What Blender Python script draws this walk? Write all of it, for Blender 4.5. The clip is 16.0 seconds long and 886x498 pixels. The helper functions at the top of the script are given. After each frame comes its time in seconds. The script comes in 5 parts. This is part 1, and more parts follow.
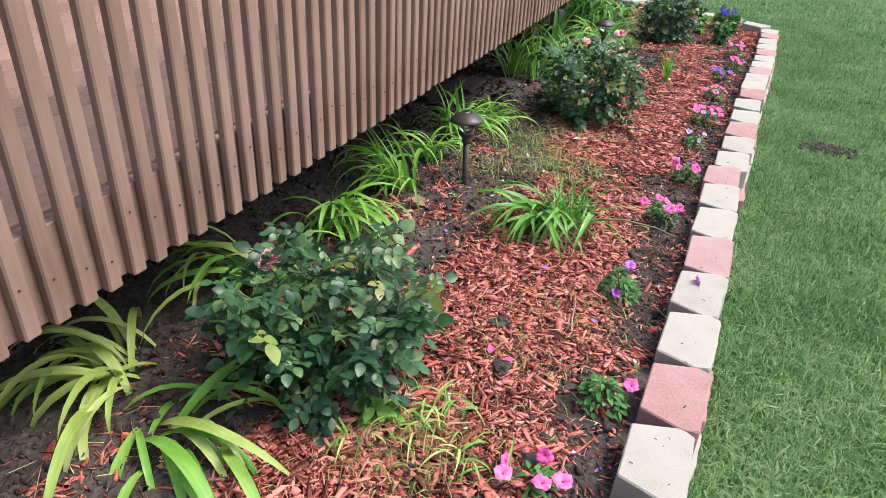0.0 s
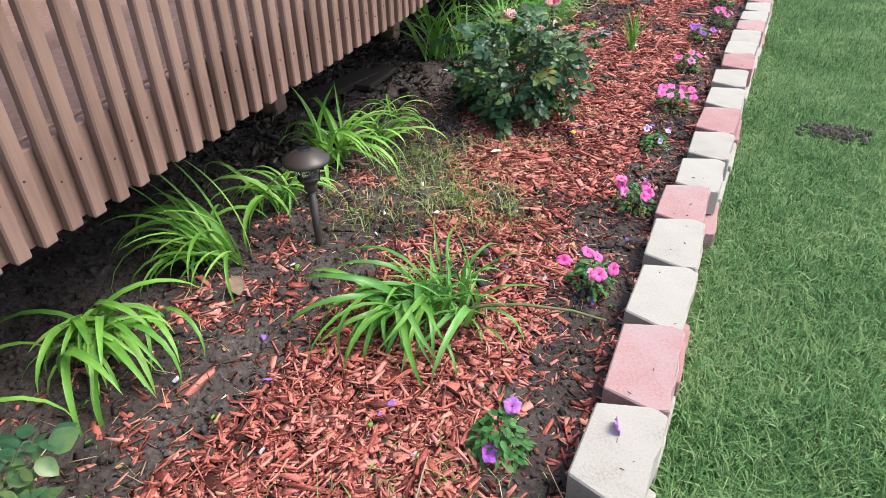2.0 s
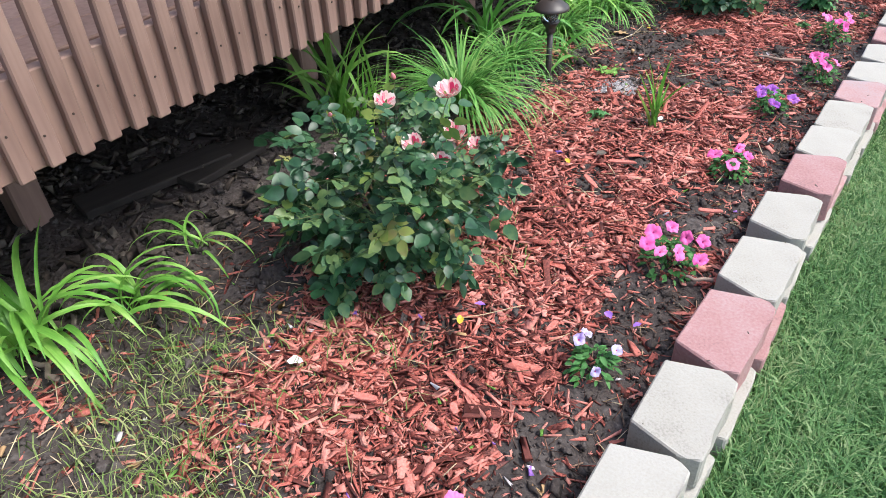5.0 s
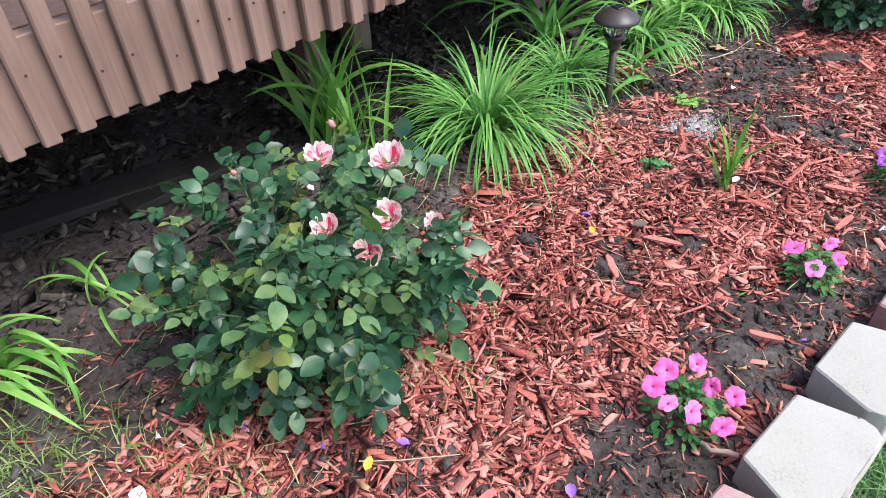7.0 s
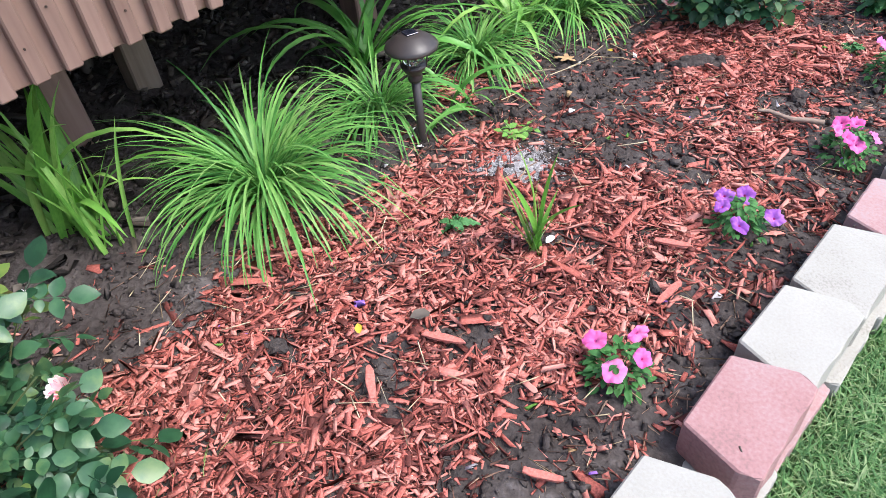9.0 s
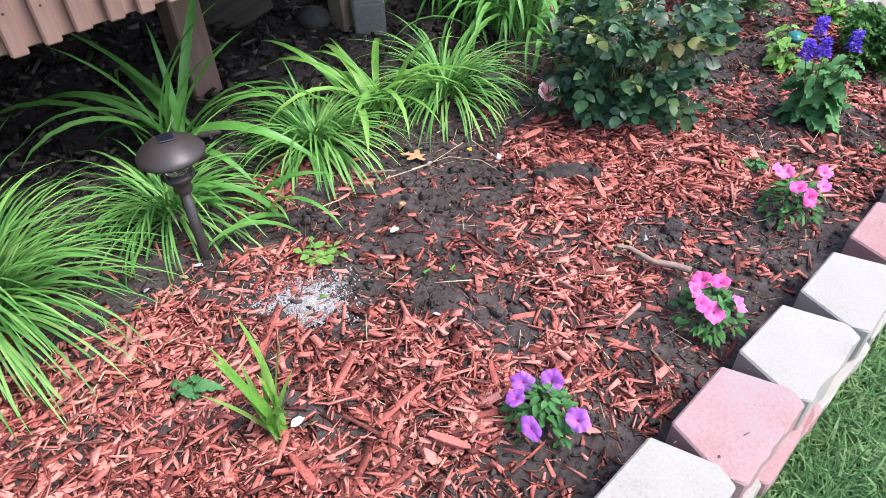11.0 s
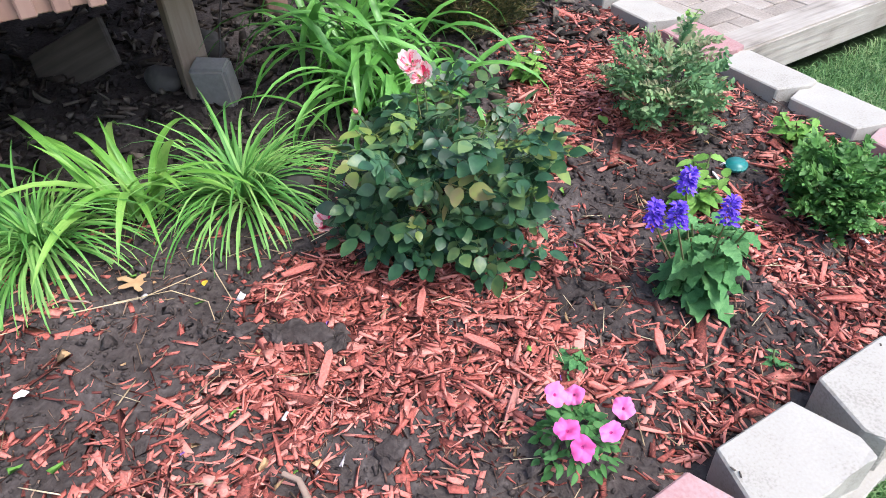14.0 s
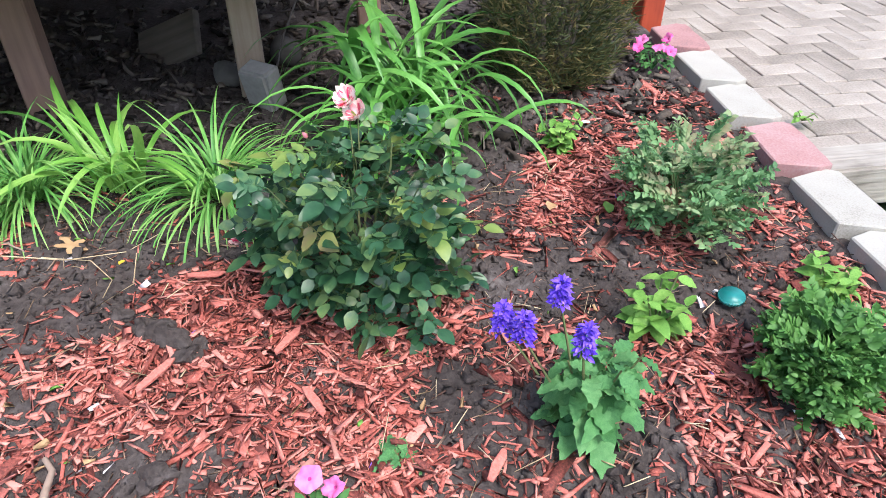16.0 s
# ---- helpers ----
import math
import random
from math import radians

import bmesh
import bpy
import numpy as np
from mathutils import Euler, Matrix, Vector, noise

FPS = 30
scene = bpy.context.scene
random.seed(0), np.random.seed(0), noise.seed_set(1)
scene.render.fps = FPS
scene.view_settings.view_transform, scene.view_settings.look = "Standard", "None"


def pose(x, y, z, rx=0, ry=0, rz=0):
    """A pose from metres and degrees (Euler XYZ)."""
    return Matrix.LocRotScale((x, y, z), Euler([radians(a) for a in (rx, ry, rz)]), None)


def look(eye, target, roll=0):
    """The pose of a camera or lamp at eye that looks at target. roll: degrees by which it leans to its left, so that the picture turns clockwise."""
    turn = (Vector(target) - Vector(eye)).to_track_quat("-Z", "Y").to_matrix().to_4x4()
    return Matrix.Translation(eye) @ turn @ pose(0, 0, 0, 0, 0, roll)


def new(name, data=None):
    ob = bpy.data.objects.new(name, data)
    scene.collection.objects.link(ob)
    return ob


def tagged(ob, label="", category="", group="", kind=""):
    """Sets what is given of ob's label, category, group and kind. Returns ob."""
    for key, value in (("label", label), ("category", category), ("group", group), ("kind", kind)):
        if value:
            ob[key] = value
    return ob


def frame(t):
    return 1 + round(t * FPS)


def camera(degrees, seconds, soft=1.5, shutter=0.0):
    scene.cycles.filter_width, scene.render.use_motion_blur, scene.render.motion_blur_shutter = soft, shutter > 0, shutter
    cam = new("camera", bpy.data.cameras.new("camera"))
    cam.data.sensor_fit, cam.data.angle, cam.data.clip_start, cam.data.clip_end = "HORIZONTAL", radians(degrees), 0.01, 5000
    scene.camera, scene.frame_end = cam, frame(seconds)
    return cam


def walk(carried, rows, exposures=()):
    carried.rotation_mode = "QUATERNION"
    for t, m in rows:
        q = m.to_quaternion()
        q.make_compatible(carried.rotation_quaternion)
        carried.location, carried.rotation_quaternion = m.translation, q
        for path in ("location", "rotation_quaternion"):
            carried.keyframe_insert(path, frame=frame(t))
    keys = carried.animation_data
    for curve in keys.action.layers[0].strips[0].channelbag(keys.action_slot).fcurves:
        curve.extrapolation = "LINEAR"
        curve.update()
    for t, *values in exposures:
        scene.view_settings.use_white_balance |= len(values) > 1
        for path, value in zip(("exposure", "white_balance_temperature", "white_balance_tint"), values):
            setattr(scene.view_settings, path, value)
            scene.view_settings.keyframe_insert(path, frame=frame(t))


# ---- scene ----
cam = camera(66.1, 16.0, soft=0.85)
# seconds, eye x, y, z, yaw, pitch, lean to the left
PATH = [
    (0, 0.676, 0.845, 1.251, 2.51, -30.32, 3.05),
    (0.5, 0.812, 1.098, 1.212, 0.26, -32.67, 0.37),
    (1, 1.022, 1.322, 1.217, 5.24, -33.85, -0.91),
    (1.5, 1.099, 1.552, 1.185, 5.98, -34.46, -0.05),
    (2, 1.179, 1.86, 1.193, 4.17, -34.56, -1.44),
    (2.5, 1.343, 2.121, 1.166, 6.57, -36.18, -0.73),
    (3, 1.529, 2.351, 1.176, 7.85, -36.57, -1.56),
    (3.5, 1.58, 2.646, 1.169, 9.55, -37.54, 0.59),
    (4, 1.663, 2.868, 1.17, 13.05, -40.16, -2.66),
    (4.5, 1.81, 3.145, 1.158, 15.87, -37.99, -1.5),
    (5, 1.882, 3.432, 1.11, 15.86, -37.67, -2.68),
    (5.2, 1.899, 3.552, 1.108, 14.26, -36.59, -1.04),
    (7.3, 2.065, 4.154, 1.058, 29.94, -42.84, -4.45),
    (7.5, 2.056, 4.199, 1.063, 29.54, -44.21, -6.26),
    (8, 2.123, 4.335, 1.048, 26.49, -44.02, -5.63),
    (8.5, 2.297, 4.536, 1.031, 27.31, -42.16, -5.47),
    (9, 2.365, 4.74, 1.012, 25.89, -42.97, -6.06),
    (9.2, 2.358, 4.85, 1.011, 23.69, -41.78, -1.93),
    (11.3, 2.744, 5.557, 0.978, 26.11, -41.72, -2.37),
    (11.5, 2.788, 5.68, 0.981, 24.99, -39.87, -2.67),
    (12, 2.854, 5.848, 0.964, 27.42, -42.3, -5.28),
    (12.5, 2.989, 5.997, 0.952, 33.54, -40.25, -2.66),
    (13, 3.06, 6.095, 0.94, 36.79, -41.16, -4.3),
    (13.5, 3.079, 6.227, 0.909, 38.56, -41.65, -2.07),
    (14, 3.158, 6.381, 0.905, 37.87, -39.9, -2.29),
    (14.5, 3.313, 6.502, 0.9, 43.14, -37.81, -2.16),
    (15, 3.446, 6.624, 0.886, 47.88, -37.69, -2.83),
    (15.5, 3.477, 6.812, 0.854, 46.83, -35.83, -1.1),
    (16, 3.515, 6.944, 0.867, 58.42, -36.62, 0.48),
]


def aim(x, y, z, yaw, pitch, lean):
    a, b = radians(yaw), radians(pitch)
    return look((x, y, z), (x - math.sin(a) * math.cos(b), y + math.cos(a) * math.cos(b), z + math.sin(b)), lean)


walk(cam, [(t, aim(*row)) for t, *row in PATH], [(0, 1.08, 6800, 9), (1.5, 1.07, 6700, 8), (4, 1.06, 6500, 8), (8, 1.18, 6150, 9), (12.5, 1.2, 6200, 14), (16, 1.26, 6250, 10)])

# ---- light ----
world = bpy.data.worlds.new("sky")
scene.world = world
world.use_nodes = True
wn = world.node_tree
sky = wn.nodes.new("ShaderNodeTexSky")
sky.sky_type, sky.sun_disc = "NISHITA", False
sky.sun_elevation, sky.sun_rotation = radians(59), radians(88)
sky.dust_density, sky.air_density = 3.0, 1.0
wn.links.new(sky.outputs[0], wn.nodes["Background"].inputs[0])
wn.nodes["Background"].inputs[1].default_value = 0.17
sun = new("sun", bpy.data.lights.new("sun", "SUN"))
sun.data.energy, sun.data.angle, sun.data.color = 1.5, radians(24), (1.0, 0.975, 0.945)
sun.matrix_world = look((4.1, 0.15, 6.8), (0, 0, 0))

# ---- materials ----
def mat(name, colours, rough=0.8, grain=40.0, stain=4.0, bump=0.3, depth=0.004, island=0.0, objrand=0.0, spec=0.3, metal=0.0, hue=0.0, through_light=0.0, stretch=None):
    """Procedural surface: colours blended by two scales of noise; island / objrand vary brightness from piece to piece."""
    m = bpy.data.materials.new(name)
    m.use_nodes = True
    nt = m.node_tree
    N, L = nt.nodes, nt.links
    bsdf = N["Principled BSDF"]
    bsdf.inputs["Roughness"].default_value = rough
    bsdf.inputs["Metallic"].default_value = metal
    bsdf.inputs["Specular IOR Level"].default_value = spec
    co = N.new("ShaderNodeTexCoord")
    src = co.outputs["Object"]
    if stretch:
        mp = N.new("ShaderNodeMapping")
        mp.inputs["Scale"].default_value = stretch
        L.new(src, mp.inputs[0])
        src = mp.outputs[0]
    n1, n2 = N.new("ShaderNodeTexNoise"), N.new("ShaderNodeTexNoise")
    n1.inputs["Scale"].default_value, n2.inputs["Scale"].default_value = grain, stain
    n1.inputs["Detail"].default_value = n2.inputs["Detail"].default_value = 6
    L.new(src, n1.inputs["Vector"])
    L.new(co.outputs["Object"], n2.inputs["Vector"])
    mixv = N.new("ShaderNodeMath")
    mixv.operation = "MULTIPLY_ADD"
    mixv.inputs[1].default_value = 0.55
    half = N.new("ShaderNodeMath")
    half.operation = "MULTIPLY"
    half.inputs[1].default_value = 0.45
    L.new(n1.outputs[0], half.inputs[0])
    L.new(n2.outputs[0], mixv.inputs[0])
    L.new(half.outputs[0], mixv.inputs[2])
    val = mixv.outputs[0]
    if island or objrand:
        if island:
            rnd = N.new("ShaderNodeNewGeometry").outputs["Random Per Island"]
        else:
            rnd = N.new("ShaderNodeObjectInfo").outputs["Random"]
        add = N.new("ShaderNodeMath")
        add.operation = "MULTIPLY_ADD"
        add.inputs[1].default_value = island or objrand
        off = N.new("ShaderNodeMath")
        off.operation = "SUBTRACT"
        off.inputs[1].default_value = (island or objrand) / 2
        L.new(rnd, add.inputs[0])
        L.new(val, off.inputs[0])
        L.new(off.outputs[0], add.inputs[2])
        val = add.outputs[0]
    ramp = N.new("ShaderNodeValToRGB")
    els = ramp.color_ramp.elements
    while len(els) < len(colours):
        els.new(0.5)
    for i, c in enumerate(colours):
        els[i].position = 0.25 + 0.5 * i / max(1, len(colours) - 1)
        els[i].color = (*c, 1)
    L.new(val, ramp.inputs[0])
    L.new(ramp.outputs[0], bsdf.inputs["Base Color"])
    if bump:
        b = N.new("ShaderNodeBump")
        b.inputs["Strength"].default_value, b.inputs["Distance"].default_value = bump, depth
        L.new(n1.outputs[0], b.inputs["Height"])
        L.new(b.outputs[0], bsdf.inputs["Normal"])
    if through_light:
        tr = N.new("ShaderNodeBsdfTranslucent")
        L.new(ramp.outputs[0], tr.inputs[0])
        mx = N.new("ShaderNodeMixShader")
        mx.inputs[0].default_value = through_light
        L.new(bsdf.outputs[0], mx.inputs[1])
        L.new(tr.outputs[0], mx.inputs[2])
        L.new(mx.outputs[0], N["Material Output"].inputs[0])
    return m


M_SOIL = mat("soil", [(0.014, 0.011, 0.01), (0.042, 0.033, 0.03), (0.078, 0.065, 0.06), (0.185, 0.166, 0.158)], 0.95, 60, 5, 0.9, 0.012)
M_ASH = mat("ash", [(0.3, 0.28, 0.28), (0.55, 0.53, 0.53)], 0.95, 120, 20, 0.8, 0.004, island=0.4)
M_CHIP = mat("mulch", [(0.12, 0.034, 0.027), (0.37, 0.097, 0.073), (0.515, 0.165, 0.13), (0.59, 0.255, 0.205)], 0.75, 190, 2.5, 0.6, 0.002, island=0.62)
M_TWIG = mat("dry_straw", [(0.14, 0.09, 0.05), (0.42, 0.32, 0.19), (0.6, 0.5, 0.33)], 0.8, 90, 5, 0.3, 0.002, island=0.6)
M_LAWN = mat("lawn_soil", [(0.03, 0.062, 0.02), (0.06, 0.12, 0.034), (0.1, 0.17, 0.052)], 0.95, 45, 1.2, 0.8, 0.02)
M_GRASS = mat("grass", [(0.048, 0.124, 0.039), (0.1, 0.23, 0.073), (0.18, 0.33, 0.118), (0.31, 0.41, 0.195)], 0.6, 20, 2.2, 0, island=0.52, through_light=0.3)
M_WHITEBLOCK = mat("white_concrete", [(0.23, 0.212, 0.18), (0.355, 0.338, 0.298), (0.388, 0.372, 0.334), (0.415, 0.4, 0.365)], 0.92, 170, 7, 0.45, 0.002, objrand=0.1)
M_PINKBLOCK = mat("pink_concrete", [(0.22, 0.14, 0.137), (0.35, 0.19, 0.186), (0.385, 0.252, 0.247), (0.35, 0.3, 0.305)], 0.9, 130, 7, 0.5, 0.0025, objrand=0.2)
M_DECK = mat("brown_deck_stain", [(0.15, 0.09, 0.07), (0.24, 0.15, 0.12), (0.31, 0.205, 0.165)], 0.7, 60, 3, 0.35, 0.002, objrand=0.16, stretch=(1, 1, 0.08))
M_POST = mat("weathered_post_wood", [(0.1, 0.065, 0.045), (0.22, 0.16, 0.115), (0.32, 0.26, 0.2)], 0.85, 50, 4, 0.5, 0.003, objrand=0.25, stretch=(1, 1, 0.08))
M_HOUSE = mat("house_brick", [(0.07, 0.045, 0.04), (0.13, 0.085, 0.075), (0.24, 0.17, 0.155)], 0.9, 50, 5, 0.4, 0.004, objrand=0.4)
M_PAVER = mat("patio_brick", [(0.165, 0.142, 0.118), (0.3, 0.262, 0.224), (0.42, 0.378, 0.33)], 0.9, 120, 8, 0.5, 0.003, objrand=0.22)
M_TIMBER = mat("grey_timber", [(0.1, 0.085, 0.07), (0.29, 0.262, 0.225), (0.38, 0.352, 0.31), (0.45, 0.425, 0.385)], 0.9, 60, 5, 0.9, 0.006, stretch=(1, 0.06, 1))
M_CONCRETE = mat("concrete", [(0.18, 0.17, 0.16), (0.3, 0.29, 0.27)], 0.95, 60, 5, 0.5, 0.004, objrand=0.2)

# ---- plan: bed runs along U, V points from the bed to the lawn ----
U, V, O = Vector((0.362, 0.932, 0)), Vector((0.932, -0.362, 0)), Vector((1.138, 2.166, 0))


def step(a, b, x):
    t = np.clip((x - a) / (b - a), 0, 1)
    return t * t * (3 - 2 * t)


def bed_z(x, y):
    """Height of the bed: it falls towards the lawn and swells a little at its far end."""
    return -0.058 * x - 0.006 * y + 0.04 * step(7.5, 8.3, y) + 0.025 * step(8.1, 8.6, y)


def at(x, y, h=0.0):
    return Vector((x, y, float(bed_z(x, y)) + h))


def uv(s, w):
    p = O + s * U + w * V
    return p.x, p.y


def edge_z(s):
    x, y = uv(s, 0)
    return -0.058 * x - 0.006 * y


def part(name, bm, material, parent=None, label="", smooth=False):
    """Links a bmesh, or (verts, faces), as one mesh object."""
    me = bpy.data.meshes.new(name)
    if isinstance(bm, tuple):
        me.from_pydata([tuple(v) for v in bm[0]], [], [tuple(f) for f in bm[1]])
    else:
        bm.to_mesh(me)
        bm.free()
    me.materials.append(material)
    if smooth:
        me.polygons.foreach_set("use_smooth", [True] * len(me.polygons))
    ob = new(name, me)
    if parent:
        ob.parent = parent
    if label:
        ob["label"] = label
    return ob


def thing(name, place, label, category, group="", rz=0.0):
    ob = new(name)
    ob.empty_display_size = 0.05
    ob.matrix_world = Matrix.Translation(place) @ Matrix.Rotation(rz, 4, "Z")
    return tagged(ob, label, category, group)


def box(size, centre=(0, 0, 0), bevel=0.0, segs=1):
    bm = bmesh.new()
    bmesh.ops.create_cube(bm, size=1.0)
    bmesh.ops.scale(bm, vec=size, verts=bm.verts)
    bmesh.ops.translate(bm, vec=centre, verts=bm.verts)
    if bevel:
        bmesh.ops.bevel(bm, geom=bm.edges[:], offset=bevel, segments=segs, affect="EDGES")
    return bm


def prism(poly, z0, z1, bevel=0.0, segs=1, rough=0.0, seed=0, taper=1.0):
    """An upright prism over a polygon, with worn edges."""
    bm = bmesh.new()
    low = [bm.verts.new((x, y, z0)) for x, y in poly]
    top = [bm.verts.new((x * taper, y * taper, z1)) for x, y in poly]
    bm.faces.new(list(reversed(low)))
    bm.faces.new(top)
    n = len(poly)
    for i in range(n):
        bm.faces.new((low[i], low[(i + 1) % n], top[(i + 1) % n], top[i]))
    if bevel:
        bmesh.ops.bevel(bm, geom=bm.edges[:], offset=bevel, segments=segs, affect="EDGES")
    if rough:
        for v in bm.verts:
            v.co += rough * noise.noise_vector(v.co * 23 + Vector((seed * 7.1, seed, 0)))
    bm.normal_update()
    return bm


def grid_mesh(xs, ys, fn):
    """verts and faces of a height field over a grid in (s, w)."""
    S, W = np.meshgrid(xs, ys, indexing="ij")
    X = O.x + S * U.x + W * V.x
    Y = O.y + S * U.y + W * V.y
    Z = fn(S, W, X, Y)
    v = np.stack([X, Y, Z], -1).reshape(-1, 3)
    n, m = len(xs), len(ys)
    i = (np.arange(n - 1)[:, None] * m + np.arange(m - 1)[None]).ravel()
    f = np.stack([i, i + m, i + m + 1, i + 1], -1)
    return v.tolist(), f.tolist()


def value_noise(X, Y, scale, seed):
    """Smooth 2D noise in 0..1 over arrays."""
    rng = np.random.default_rng(seed)
    T = rng.random((257, 257))
    x, y = X * scale + 40, Y * scale + 40
    xi, yi = np.floor(x).astype(int), np.floor(y).astype(int)
    fx, fy = x - xi, y - yi
    fx, fy = fx * fx * (3 - 2 * fx), fy * fy * (3 - 2 * fy)
    xi, yi = xi % 256, yi % 256
    return (T[xi, yi] * (1 - fx) + T[xi + 1, yi] * fx) * (1 - fy) + (T[xi, yi + 1] * (1 - fx) + T[xi + 1, yi + 1] * fx) * fy


# ---- ground ----
def soil_height(S, W, X, Y):
    z = bed_z(X, Y) - 0.012
    z = z + 0.016 * (value_noise(X, Y, 9, 1) - 0.5) + 0.013 * (value_noise(X, Y, 28, 2) - 0.5) + 0.010 * (value_noise(X, Y, 70, 3) - 0.5)
    return z - 0.05 * step(0.0, 0.12, W)


bed = part("bed_soil", grid_mesh(np.arange(-3.0, 6.68, 0.02), np.concatenate([np.arange(-4.9, -1.6, 0.07), np.arange(-1.6, 0.15, 0.02)]), soil_height), M_SOIL, smooth=True)
tagged(bed, "dark damp garden soil of the flower bed beside the deck", "soil", kind="structure")


def lawn_z(s):
    return -0.058 * (O.x + s * U.x) - 0.006 * (O.y + s * U.y) - 0.095


def lawn_height(S, W, X, Y):
    s = np.clip(S, -12, 9)
    z = lawn_z(s) - 0.02 * np.clip(W, 0, 3) + 0.02 * (value_noise(X, Y, 2.2, 5) - 0.5)
    sunk = ((W > -4.8) & (W < -0.02) & (S > -2.9) & (S < 6.7)) | ((W > -4.5) & (W < -1.06) & (S >= 6.7) & (S < 10.2))
    z = np.where(sunk, np.minimum(z, -0.4), z)
    return z


lawn_s = np.concatenate([[-400, -60, -20], np.arange(-6, 6.6, 0.12), [6.69, 6.71], np.arange(6.8, 14, 0.12), [20, 60, 400]])
lawn_w = np.concatenate([[-400, -60, -12, -5.2, -4.79, -4.49, -3.0, -1.07, -1.05, -0.8, -0.5, -0.25, -0.04, -0.019, 0.1], np.arange(0.16, 5, 0.12), [6, 9, 20, 60, 400]])
lawn = part("ground", grid_mesh(lawn_s, lawn_w, lawn_height), M_LAWN, smooth=True)
tagged(lawn, "short green lawn ground beside the flower bed", "lawn", kind="structure")

# ---- edging blocks ----
# ends of each block's bed side along the edging, and how far it stands out
RUN = [(-0.78, -0.575, -0.012), (-0.49, -0.285, -0.012), (-0.19, -0.002, -0.012), (0.075, 0.282, -0.004), (0.36, 0.585, -0.006), (0.662, 0.884, -0.009), (0.948, 1.201, -0.014), (1.27, 1.508, -0.02), (1.578, 1.802, -0.034), (1.85, 2.062, -0.044), (2.112, 2.318, -0.02), (2.4, 2.602, -0.013), (2.685, 2.911, -0.01), (2.99, 3.202, -0.01), (3.298, 3.484, -0.02), (3.59, 3.788, -0.006), (3.836, 4.038, -0.008), (4.075, 4.304, -0.003), (4.36, 4.55, 0.006), (4.615, 4.802, 0.012), (4.873, 5.055, 0.017), (5.145, 5.33, 0.017), (5.41, 5.607, 0.016), (5.704, 5.912, 0.012), (6.02, 6.215, 0.013), (6.29, 6.47, 0.01)]


def block(i, x, y, z, turn, pink, group, low=False, wide=0.2):
    """One block: narrow on the bed side, wider and split rough towards the lawn."""
    rng = random.Random(i * 13 + (500 if low else 0))
    outline = []
    shape = [(-wide - 0.036, -0.118), (-wide - 0.022, -0.16), (0.022, -0.16), (0.038, -0.118), (0.0, 0.0), (-wide, 0.0)]
    for (a, b), (c, d) in zip(shape, shape[1:] + shape[:1]):
        outline.append((a, b))
        if min(abs(b), abs(d)) > 0.1:  # rough split edges
            for t in ((0.18, 0.34, 0.5, 0.66, 0.83) if abs(a - c) > 0.1 else (0.5,)):
                outline.append((a + (c - a) * t + rng.uniform(-0.003, 0.003), b + (d - b) * t + rng.uniform(-0.004, 0.006)))
    bm = prism(outline, -0.098, 0.0, 0.004, 1, 0.003, i + (50 if low else 0))
    label = ("faded pink" if pink else "off-white") + " concrete edging block of the flower bed" + (", lower course" if low else "")
    ob = part("edging_block", bm, M_PINKBLOCK if pink else M_WHITEBLOCK)
    ob.matrix_world = Matrix.Translation((x, y, z)) @ Matrix.Rotation(turn + radians(rng.uniform(-2, 2)), 4, "Z") @ Matrix.Rotation(radians(rng.uniform(-1.2, 1.2)), 4, "X")
    return tagged(ob, label, "edging block", group)


ANGLE = math.atan2(U.y, U.x)
for i, (s0, s1, out) in enumerate(RUN):
    x, y = uv(s1, out)
    block(i, x, y, edge_z(s1) + 0.083, ANGLE, i % 3 == 0, "edging along the lawn", wide=s1 - s0)
    x, y = uv(s1 - 0.135, out + 0.014)
    block(i, x, y, edge_z(s1) - 0.019, ANGLE, i % 3 == 1, "lower edging course", low=True)
END_ROW = [(3.335, 8.335, -48, 0, 0.2), (3.107, 8.455, -25, 1, 0.2), (2.858, 8.556, -23, 0, 0.225), (2.605, 8.66, -24.5, 0, 0.23), (2.345, 8.775, -27, 1, 0.22), (2.09, 8.88, -25, 0, 0.21), (1.83, 9.004, -25.5, 0, 0.235), (1.59, 9.115, -25, 1, 0.21)]
for k, (x, y, turn, pink, wide) in enumerate(END_ROW):
    block(40 + k, x, y, -0.058 * x - 0.006 * y + 0.09, radians(turn) + math.pi, pink, "edging along the patio", wide=wide)

# ---- deck ----
KD = math.hypot(1, 0.35)
DU, DV = Vector((0.35, 1, 0)) / KD, Vector((1, -0.35, 0)) / KD
D0 = Vector((-0.809, 0, 0))
DANGLE = math.atan2(DU.y, DU.x)


def deck_at(s, out=0.0, z=0.0):
    return D0 + s * DU + out * DV + Vector((0, 0, z))


deck = thing("deck", deck_at(0), "brown-stained wooden deck with vertical slat skirting and railing", "deck", rz=DANGLE)
SLAT0, SLAT1 = -1.208, 8.2
rim = part("rim_board", box((SLAT1 - SLAT0, 0.038, 0.2), ((SLAT0 + SLAT1) / 2, 0.033, 0.492), 0.003), M_DECK, deck)
part("rail", box((SLAT1 - SLAT0, 0.038, 0.09), ((SLAT0 + SLAT1) / 2, 0.033, 1.42), 0.004), M_DECK, deck)
part("cap_rail", box((SLAT1 - SLAT0, 0.14, 0.036), ((SLAT0 + SLAT1) / 2, 0.03, 1.484), 0.006), M_DECK, deck)
for k in range(18):
    part("deck_board", box((SLAT1 - SLAT0, 0.139, 0.026), ((SLAT0 + SLAT1) / 2, 0.14 + 0.142 * k, 0.58), 0.004), M_DECK, deck)
slat_mesh = None
